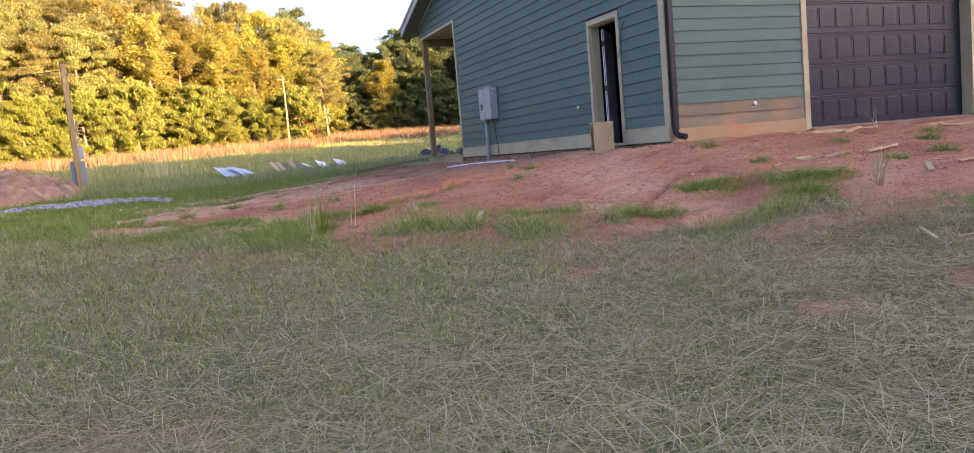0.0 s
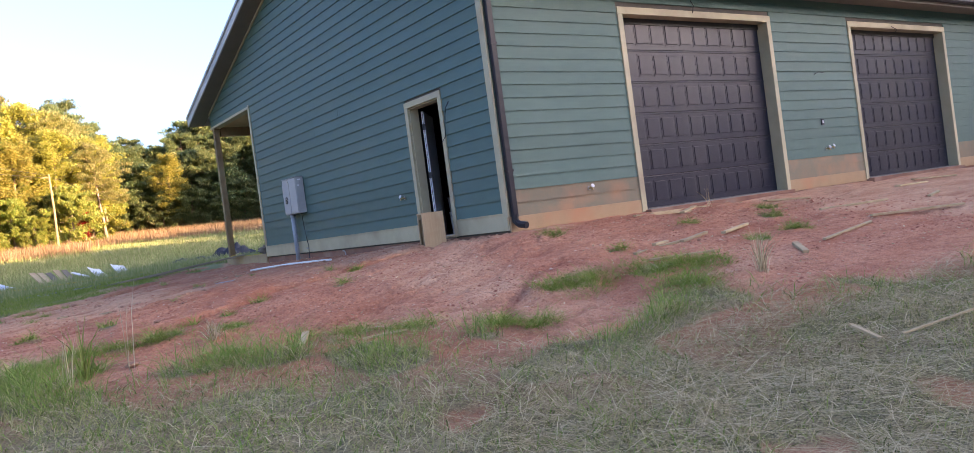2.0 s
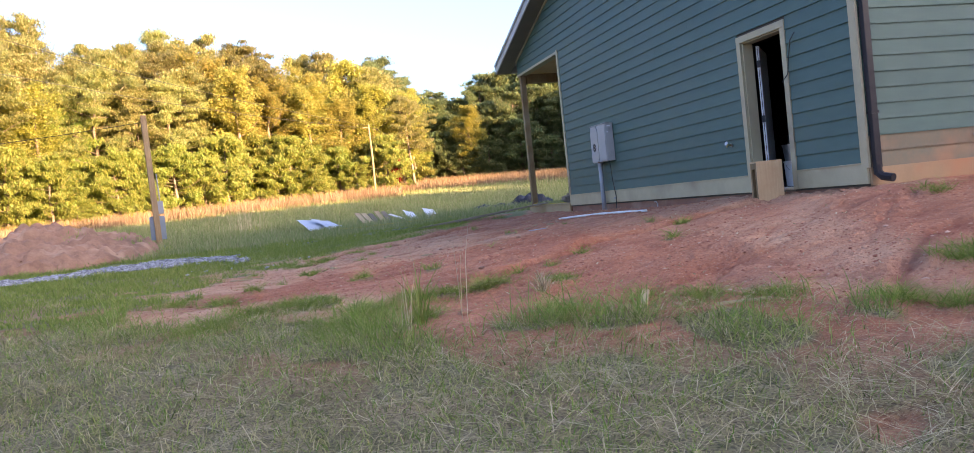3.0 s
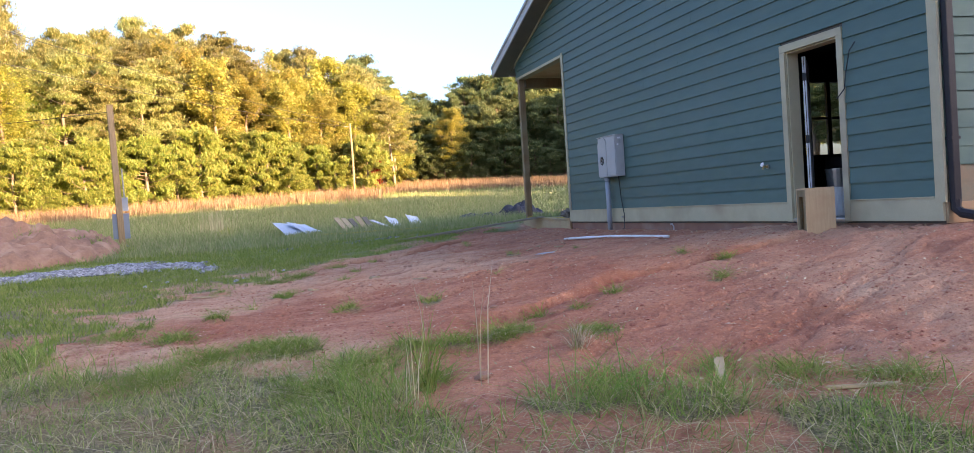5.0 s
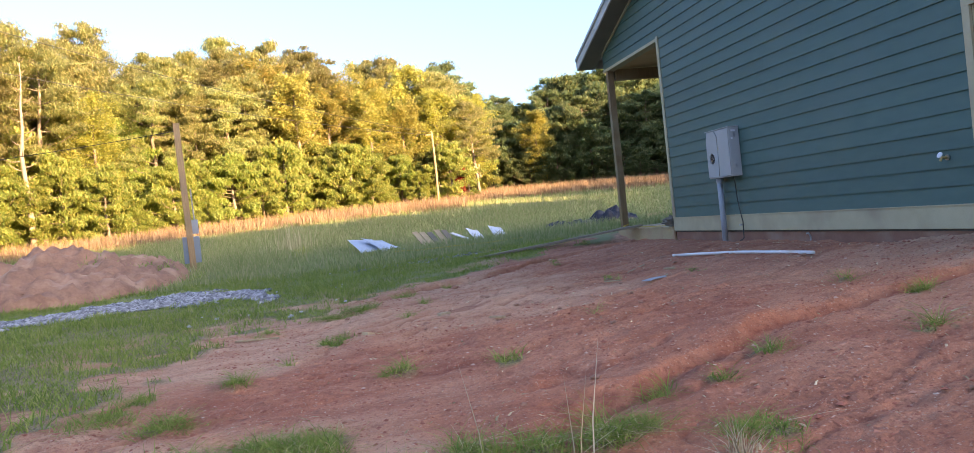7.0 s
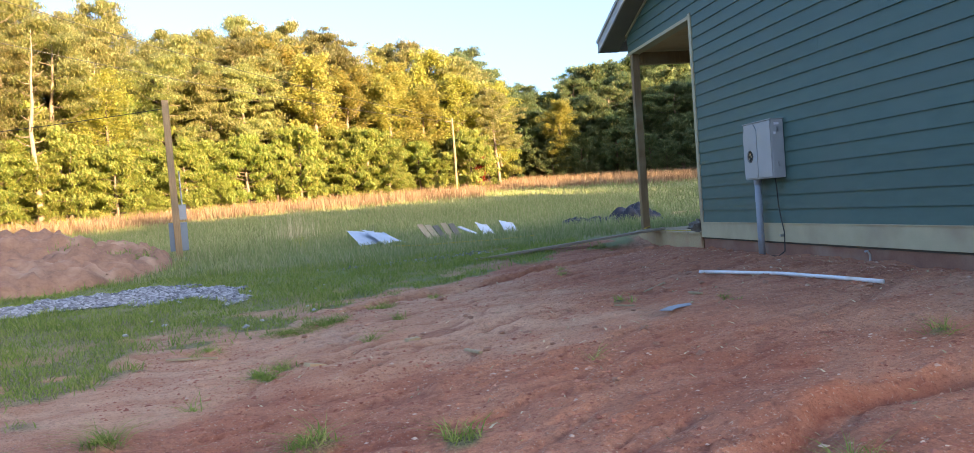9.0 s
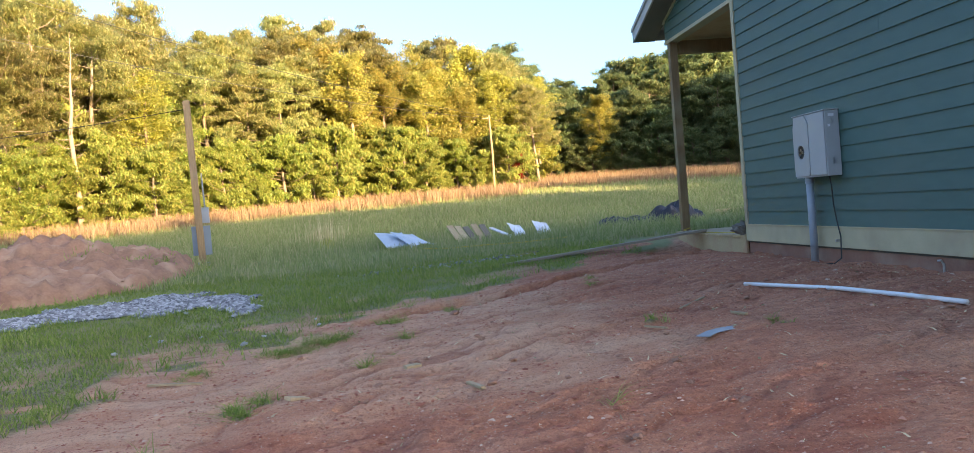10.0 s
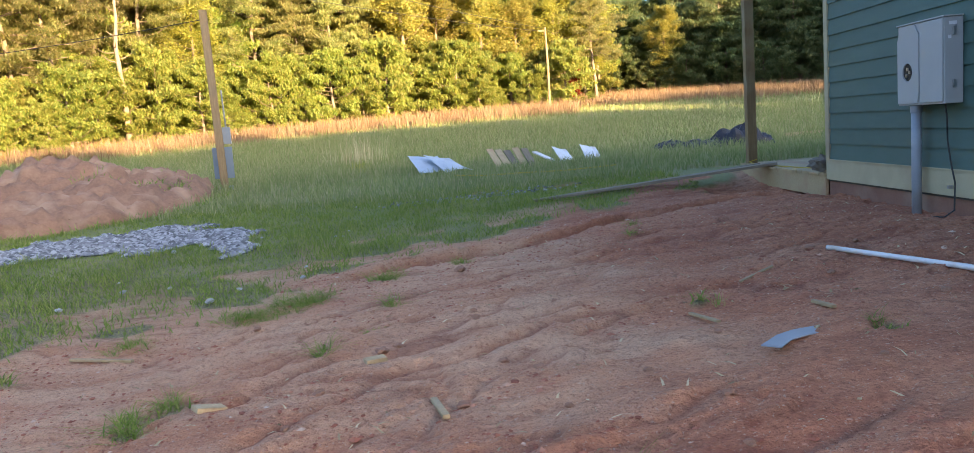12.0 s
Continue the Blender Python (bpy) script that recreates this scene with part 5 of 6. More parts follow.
def leaf_cloud(centres, r, count, size, width, gen, flat=0.6, outward=0.6):
    """Slim leaves round each centre: one triangle to a leaf."""
    n = len(centres)
    c = np.repeat(centres, count, 0)
    off = gen.normal(0, 1, (n * count, 3))
    off /= np.linalg.norm(off, axis=1, keepdims=True) + 1e-9
    rad = np.repeat(r, count)[:, None] * gen.random((n * count, 1)) ** 0.5
    p = c + off * rad * np.array([1, 1, flat])
    d = off * outward + gen.normal(0, 0.6, (n * count, 3))
    d /= np.linalg.norm(d, axis=1, keepdims=True) + 1e-9
    a, _ = frames_of(d)
    s = size * gen.uniform(0.6, 1.4, (n * count, 1))
    w = width * gen.uniform(0.6, 1.4, (n * count, 1))
    v = np.stack([p - d * s * 0.5 + a * w * 0.5, p - d * s * 0.5 - a * w * 0.5, p + d * s * 0.5], 1)
    return v


def tree_meshes(kind, seed, height, leaves, limbs_from, spread, coarse=False):
    """One tree of a kind: a mesh of trunk and limbs and a mesh of leaves."""
    gen = np.random.default_rng(seed)
    bm = bmesh.new()
    bend = gen.normal(0, 0.02, (9, 2)).cumsum(0) * height * 0.35
    pts = [Vector((bend[i, 0], bend[i, 1], height * i / 8 - (0.3 if i == 0 else 0))) for i in range(9)]
    r0 = 0.0115 * height + 0.05
    tube(bm, pts, r0, 7, [1.25, 0.95, 0.85, 0.78, 0.68, 0.55, 0.40, 0.24, 0.06])
    centres, radii = [], []
    count = {"pine": 36, "hardwood": 40, "cedar": 44, "snag": 30}[kind]
    for k in range(count):
        f = limbs_from + (1 - limbs_from) * ((k + gen.random()) / count) ** 0.9
        if kind == "pine":
            f = limbs_from + (1 - limbs_from) * min(1.0, ((k // 4 + 0.3 + gen.normal(0, 0.10)) / (count // 4)))
        if kind == "pine":
            length = spread * (0.22 + 1.05 * min(1.0, 2.4 * (1 - f) / (1 - limbs_from)) ** 0.75) * gen.uniform(0.6, 1.1)
            rise = 0.02 + 0.95 * f * f
        elif kind == "cedar":
            length = spread * (0.30 + 0.75 * math.sin(math.pi * min(1.0, 0.25 + 0.72 * f))) * gen.uniform(0.6, 1.2)
            rise = 0.1 + 0.7 * f
        elif kind == "snag":
            length = spread * gen.uniform(0.3, 1.0) * (1.25 - f)
            rise = 0.4
        else:
            length = spread * math.sqrt(max(0.05, 1 - ((f - 0.6) / 0.48) ** 2)) * gen.uniform(0.55, 1.1)
            rise = 0.25 + 0.7 * f
        az = k * 2.39996 + gen.normal(0, 0.4)
        base = pts[min(7, int(f * 8))].lerp(pts[min(8, int(f * 8) + 1)], f * 8 - int(f * 8)) if f < 1 else pts[8]
        way = Vector((math.cos(az), math.sin(az), rise * gen.uniform(0.3, 1.2))).normalized()
        mid, tip = base + way * length * 0.5 + Vector((0, 0, -0.05 * length)), base + way * length + Vector((0, 0, 0.10 * length))
        tube(bm, [base, mid, tip], r0 * 0.30 * (1.1 - f * 0.7), 4, [1, 0.7, 0.25])
        if kind == "snag":
            continue
        m = {"pine": 6, "hardwood": 5, "cedar": 5}[kind]
        for q in range(m):
            t = (0.5 if kind == "pine" else 0.35) + (0.58 if kind == "pine" else 0.7) * (q + gen.random()) / m
            c = base.lerp(tip, t) + Vector(gen.normal(0, 0.16 * length * (0.4 + t) * 0.6, 3)) * (0.6 if kind == "cedar" else 1)
            centres.append(c)
            radii.append({"pine": 0.70, "hardwood": 0.72, "cedar": 0.56}[kind] * gen.uniform(0.7, 1.35) * (height / 14) ** 0.4)
    wood = bpy.data.meshes.new(kind + "_trunk")
    bm.to_mesh(wood)
    bm.free()
    wood.materials.append(BARK)
    wood.polygons.foreach_set("use_smooth", np.ones(len(wood.polygons), bool))
    if not centres:
        return wood, None
    per, size, width, flat = {"pine": (150, 0.27, 0.080, 0.42), "hardwood": (110, 0.21, 0.15, 0.8), "cedar": (110, 0.24, 0.085, 0.6)}[kind]
    if coarse:
        per, size, width = 12, size * 4.0, width * 5.0
    v = leaf_cloud(np.array([tuple(c) for c in centres]), np.array(radii), per, size, width, gen, flat)
    i = np.arange(len(v))[:, None] * 3
    crown = raw_mesh(kind + "_crown", v, np.concatenate([i, i + 1, i + 2], 1), leaves)
    return wood, crown


def tree_at(name, label, category, meshes, m, group):
    ob = empty(name, m, label, category, group)
    piece("trunk", meshes[0], ob)
    if meshes[1] is not None:
        piece("crown", meshes[1], ob)
    return ob


REF = 14.0
SUNNY_PINE = [tree_meshes("pine", 100 + k, REF, PINE_NEEDLES, 0.30 + 0.08 * k, 2.7 - 0.1 * k) for k in range(4)]
SHADE_TONED_PINE = [tree_meshes("pine", 120 + k, REF, SHADE_TONED_NEEDLES, 0.20 + 0.08 * k, 2.7) for k in range(3)]
YELLOW_TREE = [tree_meshes("hardwood", 140 + k, REF, YELLOW_LEAVES, 0.18, 3.0) for k in range(3)]
ORANGE_TREE = [tree_meshes("hardwood", 150, REF, ORANGE_LEAVES, 0.15, 2.6)]
RED_TREE = [tree_meshes("hardwood", 155, REF, RED_LEAVES, 0.3, 3.4)]
BUSHY = [tree_meshes("cedar", 160 + k, 5.0, BUSH_LEAVES, 0.04, 1.9) for k in range(3)]
SHADE_TONED_BUSH = [tree_meshes("cedar", 170 + k, 5.0, SHADE_TONED_NEEDLES, 0.04, 1.9) for k in range(2)]
SHADE_PINE = [tree_meshes("pine", 190 + k, REF, SHADE_TONED_NEEDLES, 0.04, 3.2, True) for k in range(2)]
SHADE_TREE = [tree_meshes("hardwood", 195 + k, REF, YELLOW_LEAVES, 0.03, 3.5, True) for k in range(2)]
SNAG = [tree_meshes("snag", 180, REF, None, 0.3, 2.2)]

EYE = (-5.0, -2.2)
SKYLINE = [(-60, 16), (-30, 16.2), (-18, 15.2), (-14, 13.6), (-11, 13.9), (-8, 13.7), (-3, 13.6), (0, 11.8), (6.4, 11.9), (9, 9.8), (12, 8.4), (13.2, 7.8), (15.6, 9.9), (18, 9.9), (22, 9.6), (34, 9.6), (60, 9.6)]


def skyline(az):
    return float(np.interp(az, [p[0] for p in SKYLINE], [p[1] for p in SKYLINE]))


def planted(az, d):
    x, y = EYE[0] + d * math.sin(radians(az)), EYE[1] + d * math.cos(radians(az))
    return x, y, float(lie(x, y))


def grow(kind, az, d, share, name, label, category, group):
    x, y, z = planted(az, d)
    h = max(3.0, (0.75 + d * math.tan(radians(skyline(az))) - z) * share)
    s = h / REF
    w = s ** 0.6 * rng.uniform(0.9, 1.12)
    meshes = kind[int(rng.integers(len(kind)))]
    return tree_at(name, label, category, meshes, pose(x, y, z - 0.1, rng.normal(0, 1.5), rng.normal(0, 1.5), rng.uniform(0, 360)) @ Matrix.Diagonal((w, w, s, 1)), group)


# sunlit wood on the meadow's far edge
for row in range(4):
    az = -52.0
    while az < 9.5:
        d = 54 + (az + 30) * 0.36 + row * 4.5 + rng.uniform(-1.5, 1.5)
        share = rng.uniform(0.80, 1.0) * (0.86 if row == 0 else 1.0)
        if rng.random() < (0.78 if az < -2 else 0.5):
            grow(SUNNY_PINE, az, d, share, "pine_tree", "tall sunlit pine at the meadow's edge", "tree", "sunlit wood")
        elif -4 < az < 8 and rng.random() < 0.10:
            grow(ORANGE_TREE, az, d, share * 0.8, "autumn_tree", "orange autumn tree at the meadow's edge", "tree", "sunlit wood")
        else:
            grow(YELLOW_TREE, az, d, share * 0.93, "leafy_tree", "yellow-green broadleaf tree in evening sun", "tree", "sunlit wood")
        az += rng.uniform(2.1, 3.5)
az = -50.0
while az < 8.0:
    d = 50.5 + (az + 30) * 0.36 + rng.uniform(-1.2, 2.0)
    x, y, z = planted(az, d)
    s = rng.uniform(0.45, 1.15)
    tree_at("young_tree", "bushy young tree along the wood's edge", "bush", BUSHY[int(rng.integers(3))], pose(x, y, z - 0.1, 0, 0, rng.uniform(0, 360)) @ Matrix.Diagonal((s * 1.15, s * 1.15, s, 1)), "young growth")
    az += rng.uniform(0.9, 1.8)
for depth, lo, hi in ((5, 0.9, 1.7), (11, 1.2, 2.2)):
    az = -50.0
    while az < 9.0:
        x, y, z = planted(az, 52 + depth + (az + 30) * 0.36 + rng.uniform(-1.5, 1.5))
        s = rng.uniform(lo, hi)
        tree_at("young_tree", "bushy young tree under the wood's canopy", "bush", BUSHY[int(rng.integers(3))], pose(x, y, z - 0.1, 0, 0, rng.uniform(0, 360)) @ Matrix.Diagonal((s, s, s, 1)), "young growth")
        az += rng.uniform(1.8, 2.8)
for depth, lo, hi in ((4, 0.9, 1.8), (9, 1.3, 2.3)):
    az = 7.0
    while az < 38:
        x, y, z = planted(az, 78 + depth + rng.uniform(-1, 1))
        s = rng.uniform(lo, hi)
        tree_at("young_tree", "dark bushy young tree under shaded pines", "bush", SHADE_TONED_BUSH[int(rng.integers(2))], pose(x, y, z - 0.1, 0, 0, rng.uniform(0, 360)) @ Matrix.Diagonal((s * 1.2, s * 1.2, s, 1)), "shaded growth")
        az += rng.uniform(1.4, 2.2)
grow(SNAG, -21.3, 53.5, 0.84, "dead_tree", "bare grey dead pine before the wood", "tree", "sunlit wood")
x, y, z = planted(7.8, 63)
tree_at("red_tree", "small bright red maple in the wood", "tree", RED_TREE[0], pose(x, y, z) @ Matrix.Diagonal((0.17, 0.17, 0.19, 1)), "sunlit wood")

# shaded wood farther off behind the porch; its shade is in the needle colour
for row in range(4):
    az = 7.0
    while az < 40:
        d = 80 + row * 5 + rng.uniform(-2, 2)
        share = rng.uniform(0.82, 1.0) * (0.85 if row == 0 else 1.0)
        grow(SHADE_TONED_PINE, az, d, share, "pine_tree", "dark pine in the shaded wood", "tree", "shaded wood")
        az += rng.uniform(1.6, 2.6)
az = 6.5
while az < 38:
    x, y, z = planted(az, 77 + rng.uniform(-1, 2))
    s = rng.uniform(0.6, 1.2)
    tree_at("young_tree", "dark bushy young tree in the shade", "bush", SHADE_TONED_BUSH[int(rng.integers(2))], pose(x, y, z - 0.1, 0, 0, rng.uniform(0, 360)) @ Matrix.Diagonal((s * 1.2, s * 1.2, s, 1)), "shaded growth")
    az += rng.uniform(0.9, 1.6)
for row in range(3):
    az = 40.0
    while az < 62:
        grow(SHADE_TONED_PINE, az, 62 + row * 5 + rng.uniform(-2, 2), 1.25, "pine_tree", "dark pine in the wood behind the house", "tree", "shaded wood")
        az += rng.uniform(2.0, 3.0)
grow(YELLOW_TREE, 13.9, 76, 0.8, "leafy_tree", "pale yellow broadleaf tree among dark pines", "tree", "shaded wood")

# woods added out of view, behind and beside the walk, to shade the yard
for (ax, ay), (bx, by), rows, tall in (((-10, -78), (34, -56), 4, 19.6), ((34, -56), (88, -22), 5, 19.6), ((-60, -80), (-10, -78), 2, 13.0)):
    length = math.hypot(bx - ax, by - ay)
    nx, ny = (by - ay) / length, -(bx - ax) / length
    for row in range(rows):
        t = rng.uniform(0, 3)
        while t < length:
            x, y = ax + (bx - ax) * t / length + nx * row * 4.5 + rng.uniform(-1, 1), ay + (by - ay) * t / length + ny * row * 4.5 + rng.uniform(-1, 1)
            s = tall * rng.uniform(0.88, 1.05) / REF
            kind = SHADE_PINE if rng.random() < 0.5 else SHADE_TREE
            tree_at("pine_tree" if kind is SHADE_PINE else "leafy_tree", "tall unseen tree added to shade the yard", "tree", kind[int(rng.integers(len(kind)))],
                    pose(x, y, float(lie(x, y)) - 0.1, 0, 0, rng.uniform(0, 360)) @ Matrix.Diagonal((s * 1.25, s * 1.25, s, 1)), "shading wood")
            t += rng.uniform(3.0, 4.4)


# ---- grass
def blades(name, x, y, h, w, lean, mat, label, category="grass", lift=0.0, z=None):
    """Bent blades of three triangles each, in one mesh."""
    n = len(x)
    z = (land(x, y) if z is None else z) + lift
    ang, tilt = rng.uniform(0, 2 * np.pi, n), rng.uniform(0, 2 * np.pi, n)
    sx, sy = np.cos(ang) * w / 2, np.sin(ang) * w / 2
    lx, ly = np.cos(tilt) * lean * h, np.sin(tilt) * lean * h
    rise = h / np.sqrt(1 + lean ** 2)
    o = np.zeros(n)
    v = np.stack([np.stack([x - sx, y - sy, z - 0.01], -1), np.stack([x + sx, y + sy, z - 0.01], -1),
                  np.stack([x - sx * 0.8 + lx * 0.35, y - sy * 0.8 + ly * 0.35, z + rise * 0.6], -1), np.stack([x + sx * 0.8 + lx * 0.35, y + sy * 0.8 + ly * 0.35, z + rise * 0.6], -1),
                  np.stack([x + lx, y + ly, z + rise], -1)], 1)
    t = np.array([(0, 1, 3), (0, 3, 2), (2, 3, 4)])
    f = (t[None] + 5 * np.arange(n)[:, None, None]).reshape(-1, 3)
    return tagged(new(name, raw_mesh(name, v, f, mat)), label, category, kind="stuff")


def sown(n, x_lo, x_hi, y_lo, y_hi, dirt_below=0.45):
    x, y = rng.uniform(x_lo, x_hi, n), rng.uniform(y_lo, y_hi, n)
    keep = (dirt_mask(x, y) < dirt_below + rng.uniform(-0.3, 0.3, n)) & (gravel_mask(x, y) < 0.6) & ~((x > -0.15) & (y > -0.2) & (y < 13.2))
    return x[keep], y[keep]


def ring_sown(n):
    """Points in the tufts that stand on the clay."""
    t = np.array(TUFTS)
    t = t[rng.choice(len(t), size=n, p=t[:, 2] ** 1.6 / np.sum(t[:, 2] ** 1.6))]
    a = rng.uniform(0, 6.28, n)
    r = rng.random(n) ** 0.7 * t[:, 2] * (0.45 + 0.9 * vnoise(t[:, 0] * 9 + 2 * np.cos(a), t[:, 1] * 9 + 2 * np.sin(a), 1.0, 5))
    return t[:, 0] + r * np.cos(a), t[:, 1] + r * np.sin(a)


def grown_edge(x, y):
    """Taller, fresher grass where lawn meets clay."""
    return np.exp(-(inside(x, y, CLAY_RING) / 0.8) ** 2) * step(fbm(x, y, 0.9, 50), -0.15, 0.2)


x, y = sown(210000, -13, 6, -9.5, 0.9)
rim = np.exp(-(inside(x, y, CLAY_RING) / 1.1) ** 2)
keep = rng.random(len(x)) > rim * 0.85 * step(0.55 - vnoise(x, y, 1.9, 44), 0.0, 0.12)
x, y = x[keep], y[keep]
e = grown_edge(x, y)
n = len(x)
blades("lawn_grass", x, y, rng.uniform(0.03, 0.085, n) * (0.6 + 0.9 * vnoise(x, y, 2.6, 6) + 1.6 * e), rng.uniform(0.004, 0.009, n), rng.uniform(0.4, 2.4, n), LAWN_BLADES, "worn lawn grass, part green and part dry")
keep = rng.random(n) < 0.04 + 0.22 * step(y - 0.35 * x, -5.5, -1.5) + 0.5 * e + 0.30 * step(vnoise(x, y, 1.1, 62), 0.58, 0.8)
x, y, e = x[keep], y[keep], e[keep]
n = len(x)
blades("lawn_grass", x, y, rng.uniform(0.09, 0.24, n) * (0.5 + 1.3 * e * (0.4 + vnoise(x, y, 2.4, 45))), rng.uniform(0.004, 0.008, n), rng.uniform(0.4, 1.6, n), GREEN_BLADES, "fresh green grass along the edge of the clay")
x, y = sown(190000, -11, 5, -9.5, 0.0)
keep = rng.random(len(x)) < (0.22 + 0.60 * step(-y + 0.35 * x, 2.0, 6.0)) * (0.25 + 0.7 * vnoise(x, y, 0.8, 60) + 0.9 * vnoise(x, y, 4.0, 61) ** 2)
x, y = x[keep], y[keep]
n = len(x)
blades("dry_straw", x, y, rng.uniform(0.05, 0.16, n), rng.uniform(0.003, 0.006, n), rng.uniform(1.8, 8.0, n), STRAW, "dry cut straw lying over the lawn", lift=0.04)
x, y = rng.uniform(-32, 26, 90000), rng.uniform(-34, 3, 90000)
keep = ~((x > -14) & (x < 7) & (y > -9.5)) & (dirt_mask(x, y) < 0.5)
x, y = x[keep], y[keep]
n = len(x)
blades("lawn_grass", x, y, rng.uniform(0.06, 0.14, n), rng.uniform(0.014, 0.03, n), rng.uniform(0.3, 1.8, n), LAWN_BLADES, "worn grass farther out on the lawn")
x, y = ring_sown(22000)
n = len(x)
blades("grass_tufts", x, y, rng.uniform(0.04, 0.19, n) * (0.4 + vnoise(x, y, 6, 46)), rng.uniform(0.003, 0.007, n), rng.uniform(0.6, 2.8, n), GREEN_BLADES, "low green grass tufts on the clay")
x, y = sown(190000, -19, -1, 0.5, 15.5)
rim = np.exp(-(inside(x, y, CLAY_RING) / 1.6) ** 2)
keep = rng.random(len(x)) > rim * 0.9 * step(0.52 - vnoise(x, y, 2.1, 47), 0.0, 0.1)
x, y = x[keep], y[keep]
n = len(x)
blades("yard_grass", x, y, rng.uniform(0.03, 0.10, n) * (0.5 + 1.6 * vnoise(x, y, 2.2, 3) ** 1.5), rng.uniform(0.007, 0.013, n), rng.uniform(0.3, 1.5, n), GREEN_BLADES, "short green grass beside the clay yard")
x, y = rng.uniform(-34, 16, 150000), 14.5 + 30 * rng.random(150000) ** 1.1
keep = (np.abs(x + 4.5 + 0.0 * y) < 8 + 0.62 * y) & (dirt_mask(x, y) < 0.5) & ~((x > -0.3) & (y < 13.3))
x, y = x[keep], y[keep]
n = len(x)
tall = step(vnoise(x, y, 0.35, 4) + (y - 22) / 40, 0.25, 0.9)
blades("meadow_grass", x, y, rng.uniform(0.12, 0.22, n) + 0.28 * tall * rng.random(n), rng.uniform(0.012, 0.024, n), rng.uniform(0.1, 0.8, n), MEADOW_BLADES, "pale green meadow grass with dry stems")
x, y = rng.uniform(-58, 50, 130000), rng.uniform(38, 78, 130000)
dist = np.hypot(x - EYE[0], y - EYE[1])
azim = np.degrees(np.arctan2(x - EYE[0], y - EYE[1]))
edge = np.where(azim < 8, 52 + (azim + 30) * 0.36, 77)
strip = edge - dist
keep = (strip > -1.5) & (strip < np.where(azim < 8, 11, 16) + 5 * fbm(x, y, 0.2, 70)) & (np.abs(azim) < 48)
x, y = x[keep], y[keep]
n = len(x)
blades("tall_sedge", x, y, rng.uniform(0.45, 1.0, n), rng.uniform(0.02, 0.045, n), rng.uniform(0.05, 0.45, n), TAN_SEDGE, "tall tan broomsedge along the wood")
x, y = rng.uniform(-50, 45, 90000), rng.uniform(34, 76, 90000)
dist, azim = np.hypot(x - EYE[0], y - EYE[1]), np.degrees(np.arctan2(x - EYE[0], y - EYE[1]))
keep = (dist < np.where(azim < 8, 52 + (azim + 30) * 0.36, 77)) & (np.abs(azim) < 45)
x, y = x[keep], y[keep]
n = len(x)
blades("meadow_grass", x, y, rng.uniform(0.15, 0.40, n), rng.uniform(0.02, 0.045, n), rng.uniform(0.1, 0.8, n), MEADOW_BLADES, "far meadow grass, pale green and dry")


def weed(x, y, h, count, mat, label, lean=0.35, w=0.012, spread=0.06):
    """A single tall weed: stalks from one root with seed heads."""
    n = count
    a, r = rng.uniform(0, 6.28, n), rng.random(n) * spread
    px, py = x + r * np.cos(a), y + r * np.sin(a)
    ob = blades("tall_weed", px, py, h * rng.uniform(0.35, 1.0, n), np.full(n, w), rng.uniform(0.05, lean, n), mat, label, "weed")
    del ob["kind"]
    return ob


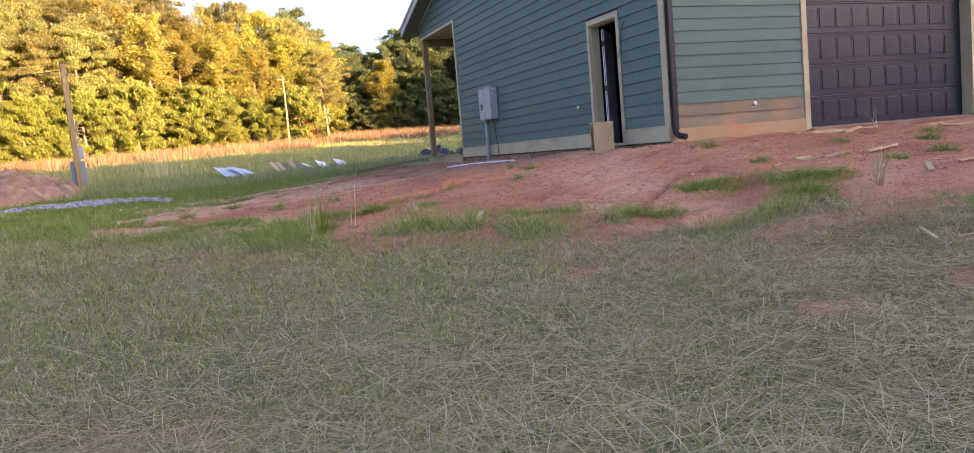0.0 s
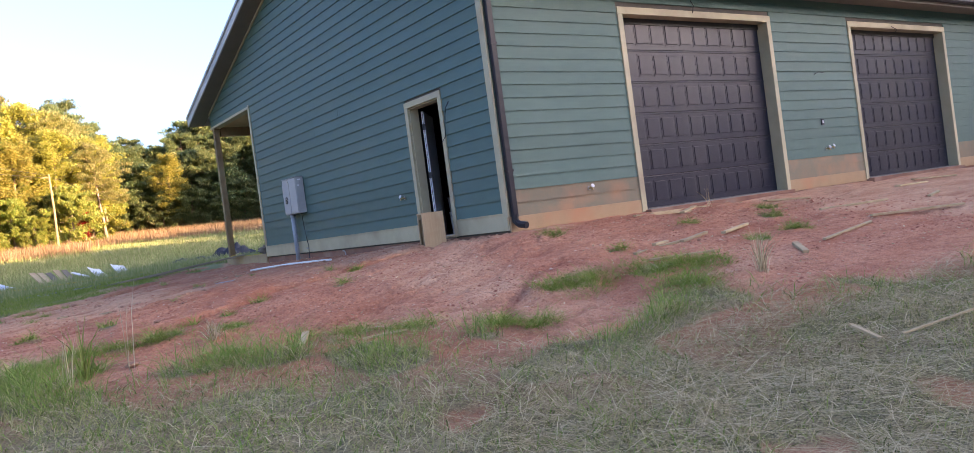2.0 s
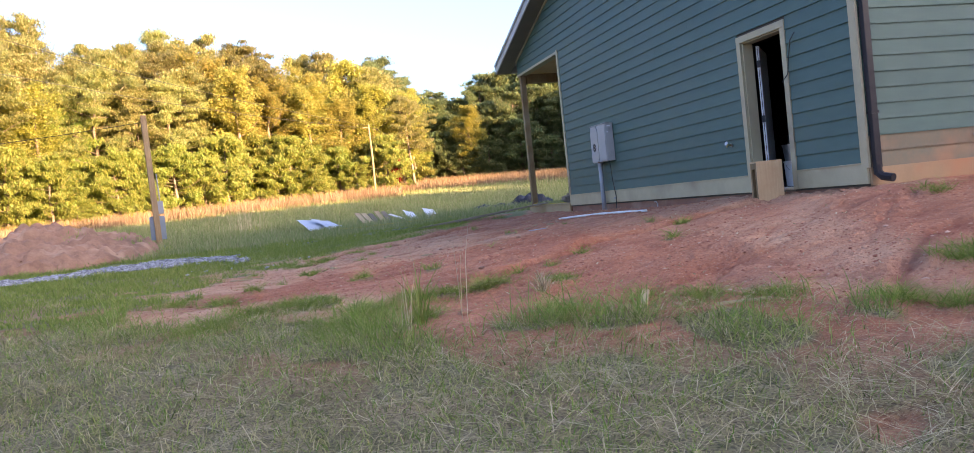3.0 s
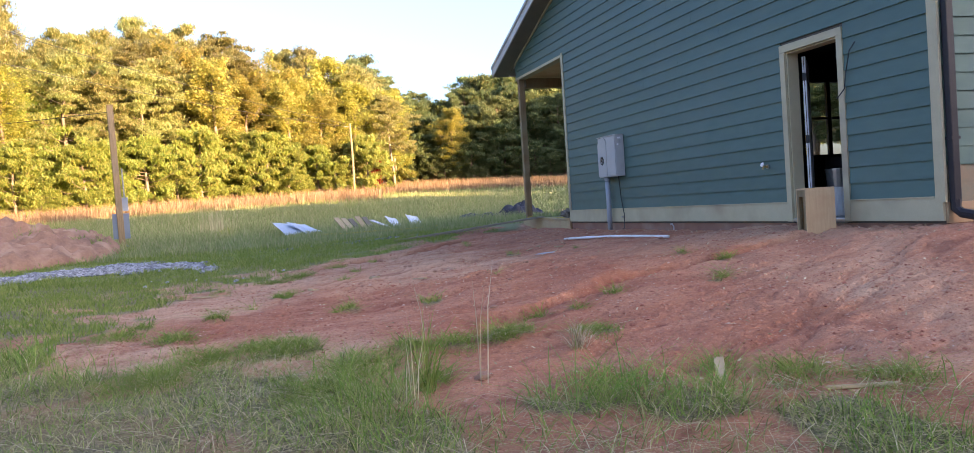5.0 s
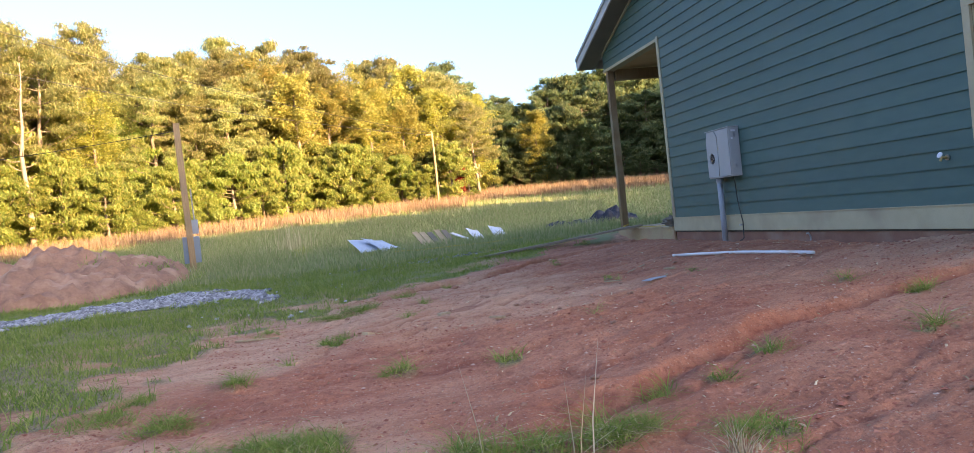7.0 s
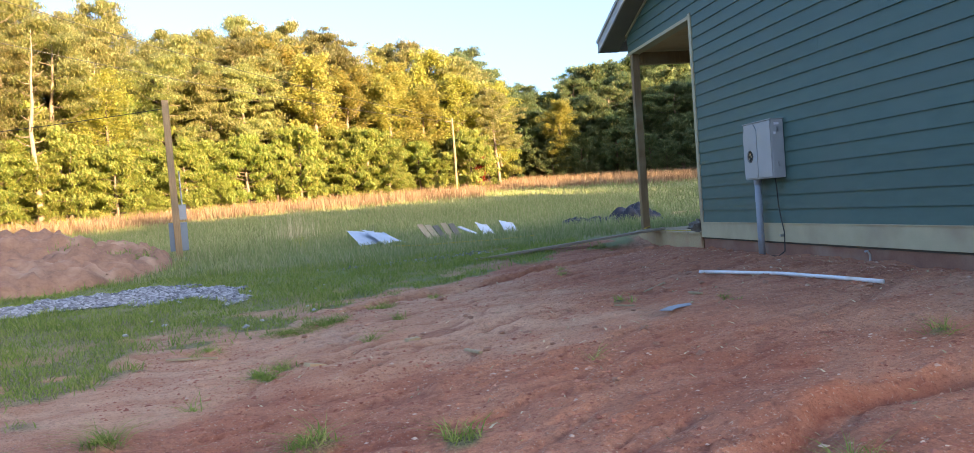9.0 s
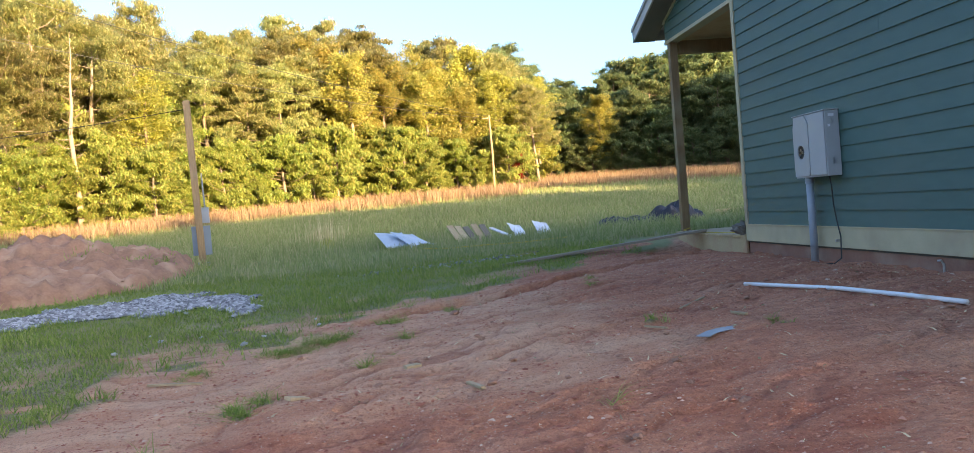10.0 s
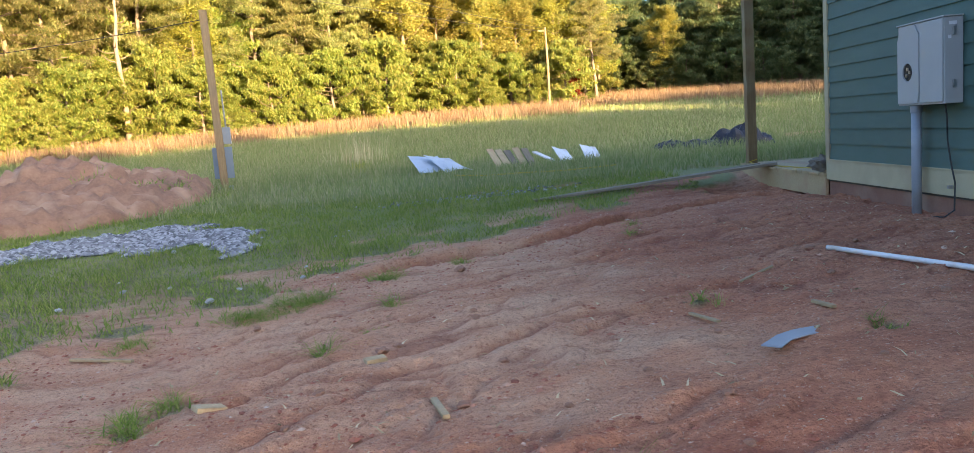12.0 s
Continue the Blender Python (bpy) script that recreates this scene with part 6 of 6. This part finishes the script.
weed(-5.73, -1.50, 0.62, 40, GREEN_BLADES, "tall green weed growing on the red clay", 0.7, 0.012)
weed(-5.70, -1.47, 0.95, 3, STRAW, "tall dry seed stalks over a green weed", 0.15, 0.005)
weed(-5.35, -1.55, 0.95, 3, STRAW, "thin dry seed stalk on the clay", 0.2, 0.007)
weed(-0.42, -4.37, 0.5, 60, STRAW, "dry bushy weed at the edge of the clay", 0.8, 0.006)
weed(-5.9, -1.9, 0.7, 8, STRAW, "thin dry grass stalks at the lawn edge", 0.4, 0.006)
weed(-4.55, -1.15, 0.25, 120, STRAW, "low tangle of dry grass on the clay", 1.6, 0.005)
weed(3.55, -0.6, 0.45, 12, STRAW, "dry twiggy weed before the garage door", 0.7, 0.006)
weed(-7.6, 22.5, 0.5, 60, BUSH_LEAVES, "leafy green weed in the meadow", 0.9, 0.03, 0.3)
weed(-8.1, 26.0, 1.3, 160, STRAW, "clump of dry weeds in the meadow", 0.3, 0.010, 1.1)
weed(-2.9, 5.0, 0.12, 16, GREEN_BLADES, "small green sprout on the clay", 0.8, 0.006)
a, r = rng.uniform(0, 6.28, 9000), np.sqrt(rng.random(9000))
x, y = -13.3 + 3.5 * r * np.cos(a), 17.0 + 4.5 * r * np.sin(a)
keep = (fbm(x, y, 0.9, 80) > 0.19) | (r > 0.95)
x, y, r = x[keep], y[keep], r[keep] * 1.07
z = lie(x, y) + np.maximum(0, 0.92 * np.clip(1 - r ** 1.6, 0, 1) ** 0.75 * (0.85 + 0.9 * fbm(x, y, 0.9, 40)) + 0.16 * fbm(x, y, 2.6, 41) * (r < 1))
blades("mound_grass", x, y, rng.uniform(0.08, 0.22, len(x)), rng.uniform(0.012, 0.022, len(x)), rng.uniform(0.2, 1.2, len(x)), GREEN_BLADES, "grass creeping over the heap of earth", z=z)
x, y = rng.uniform(-7, 8, 2600), rng.uniform(-5, 9, 2600)
keep = (dirt_mask(x, y) > 0.7) & ~((x > -0.1) & (y > -0.2))
x, y = x[keep], y[keep]
blades("wood_chips", x, y, rng.uniform(0.008, 0.03, len(x)), rng.uniform(0.006, 0.02, len(x)), rng.uniform(2, 5, len(x)), STRAW, "pale wood chips and dry bits on the clay", "chips", lift=0.012)
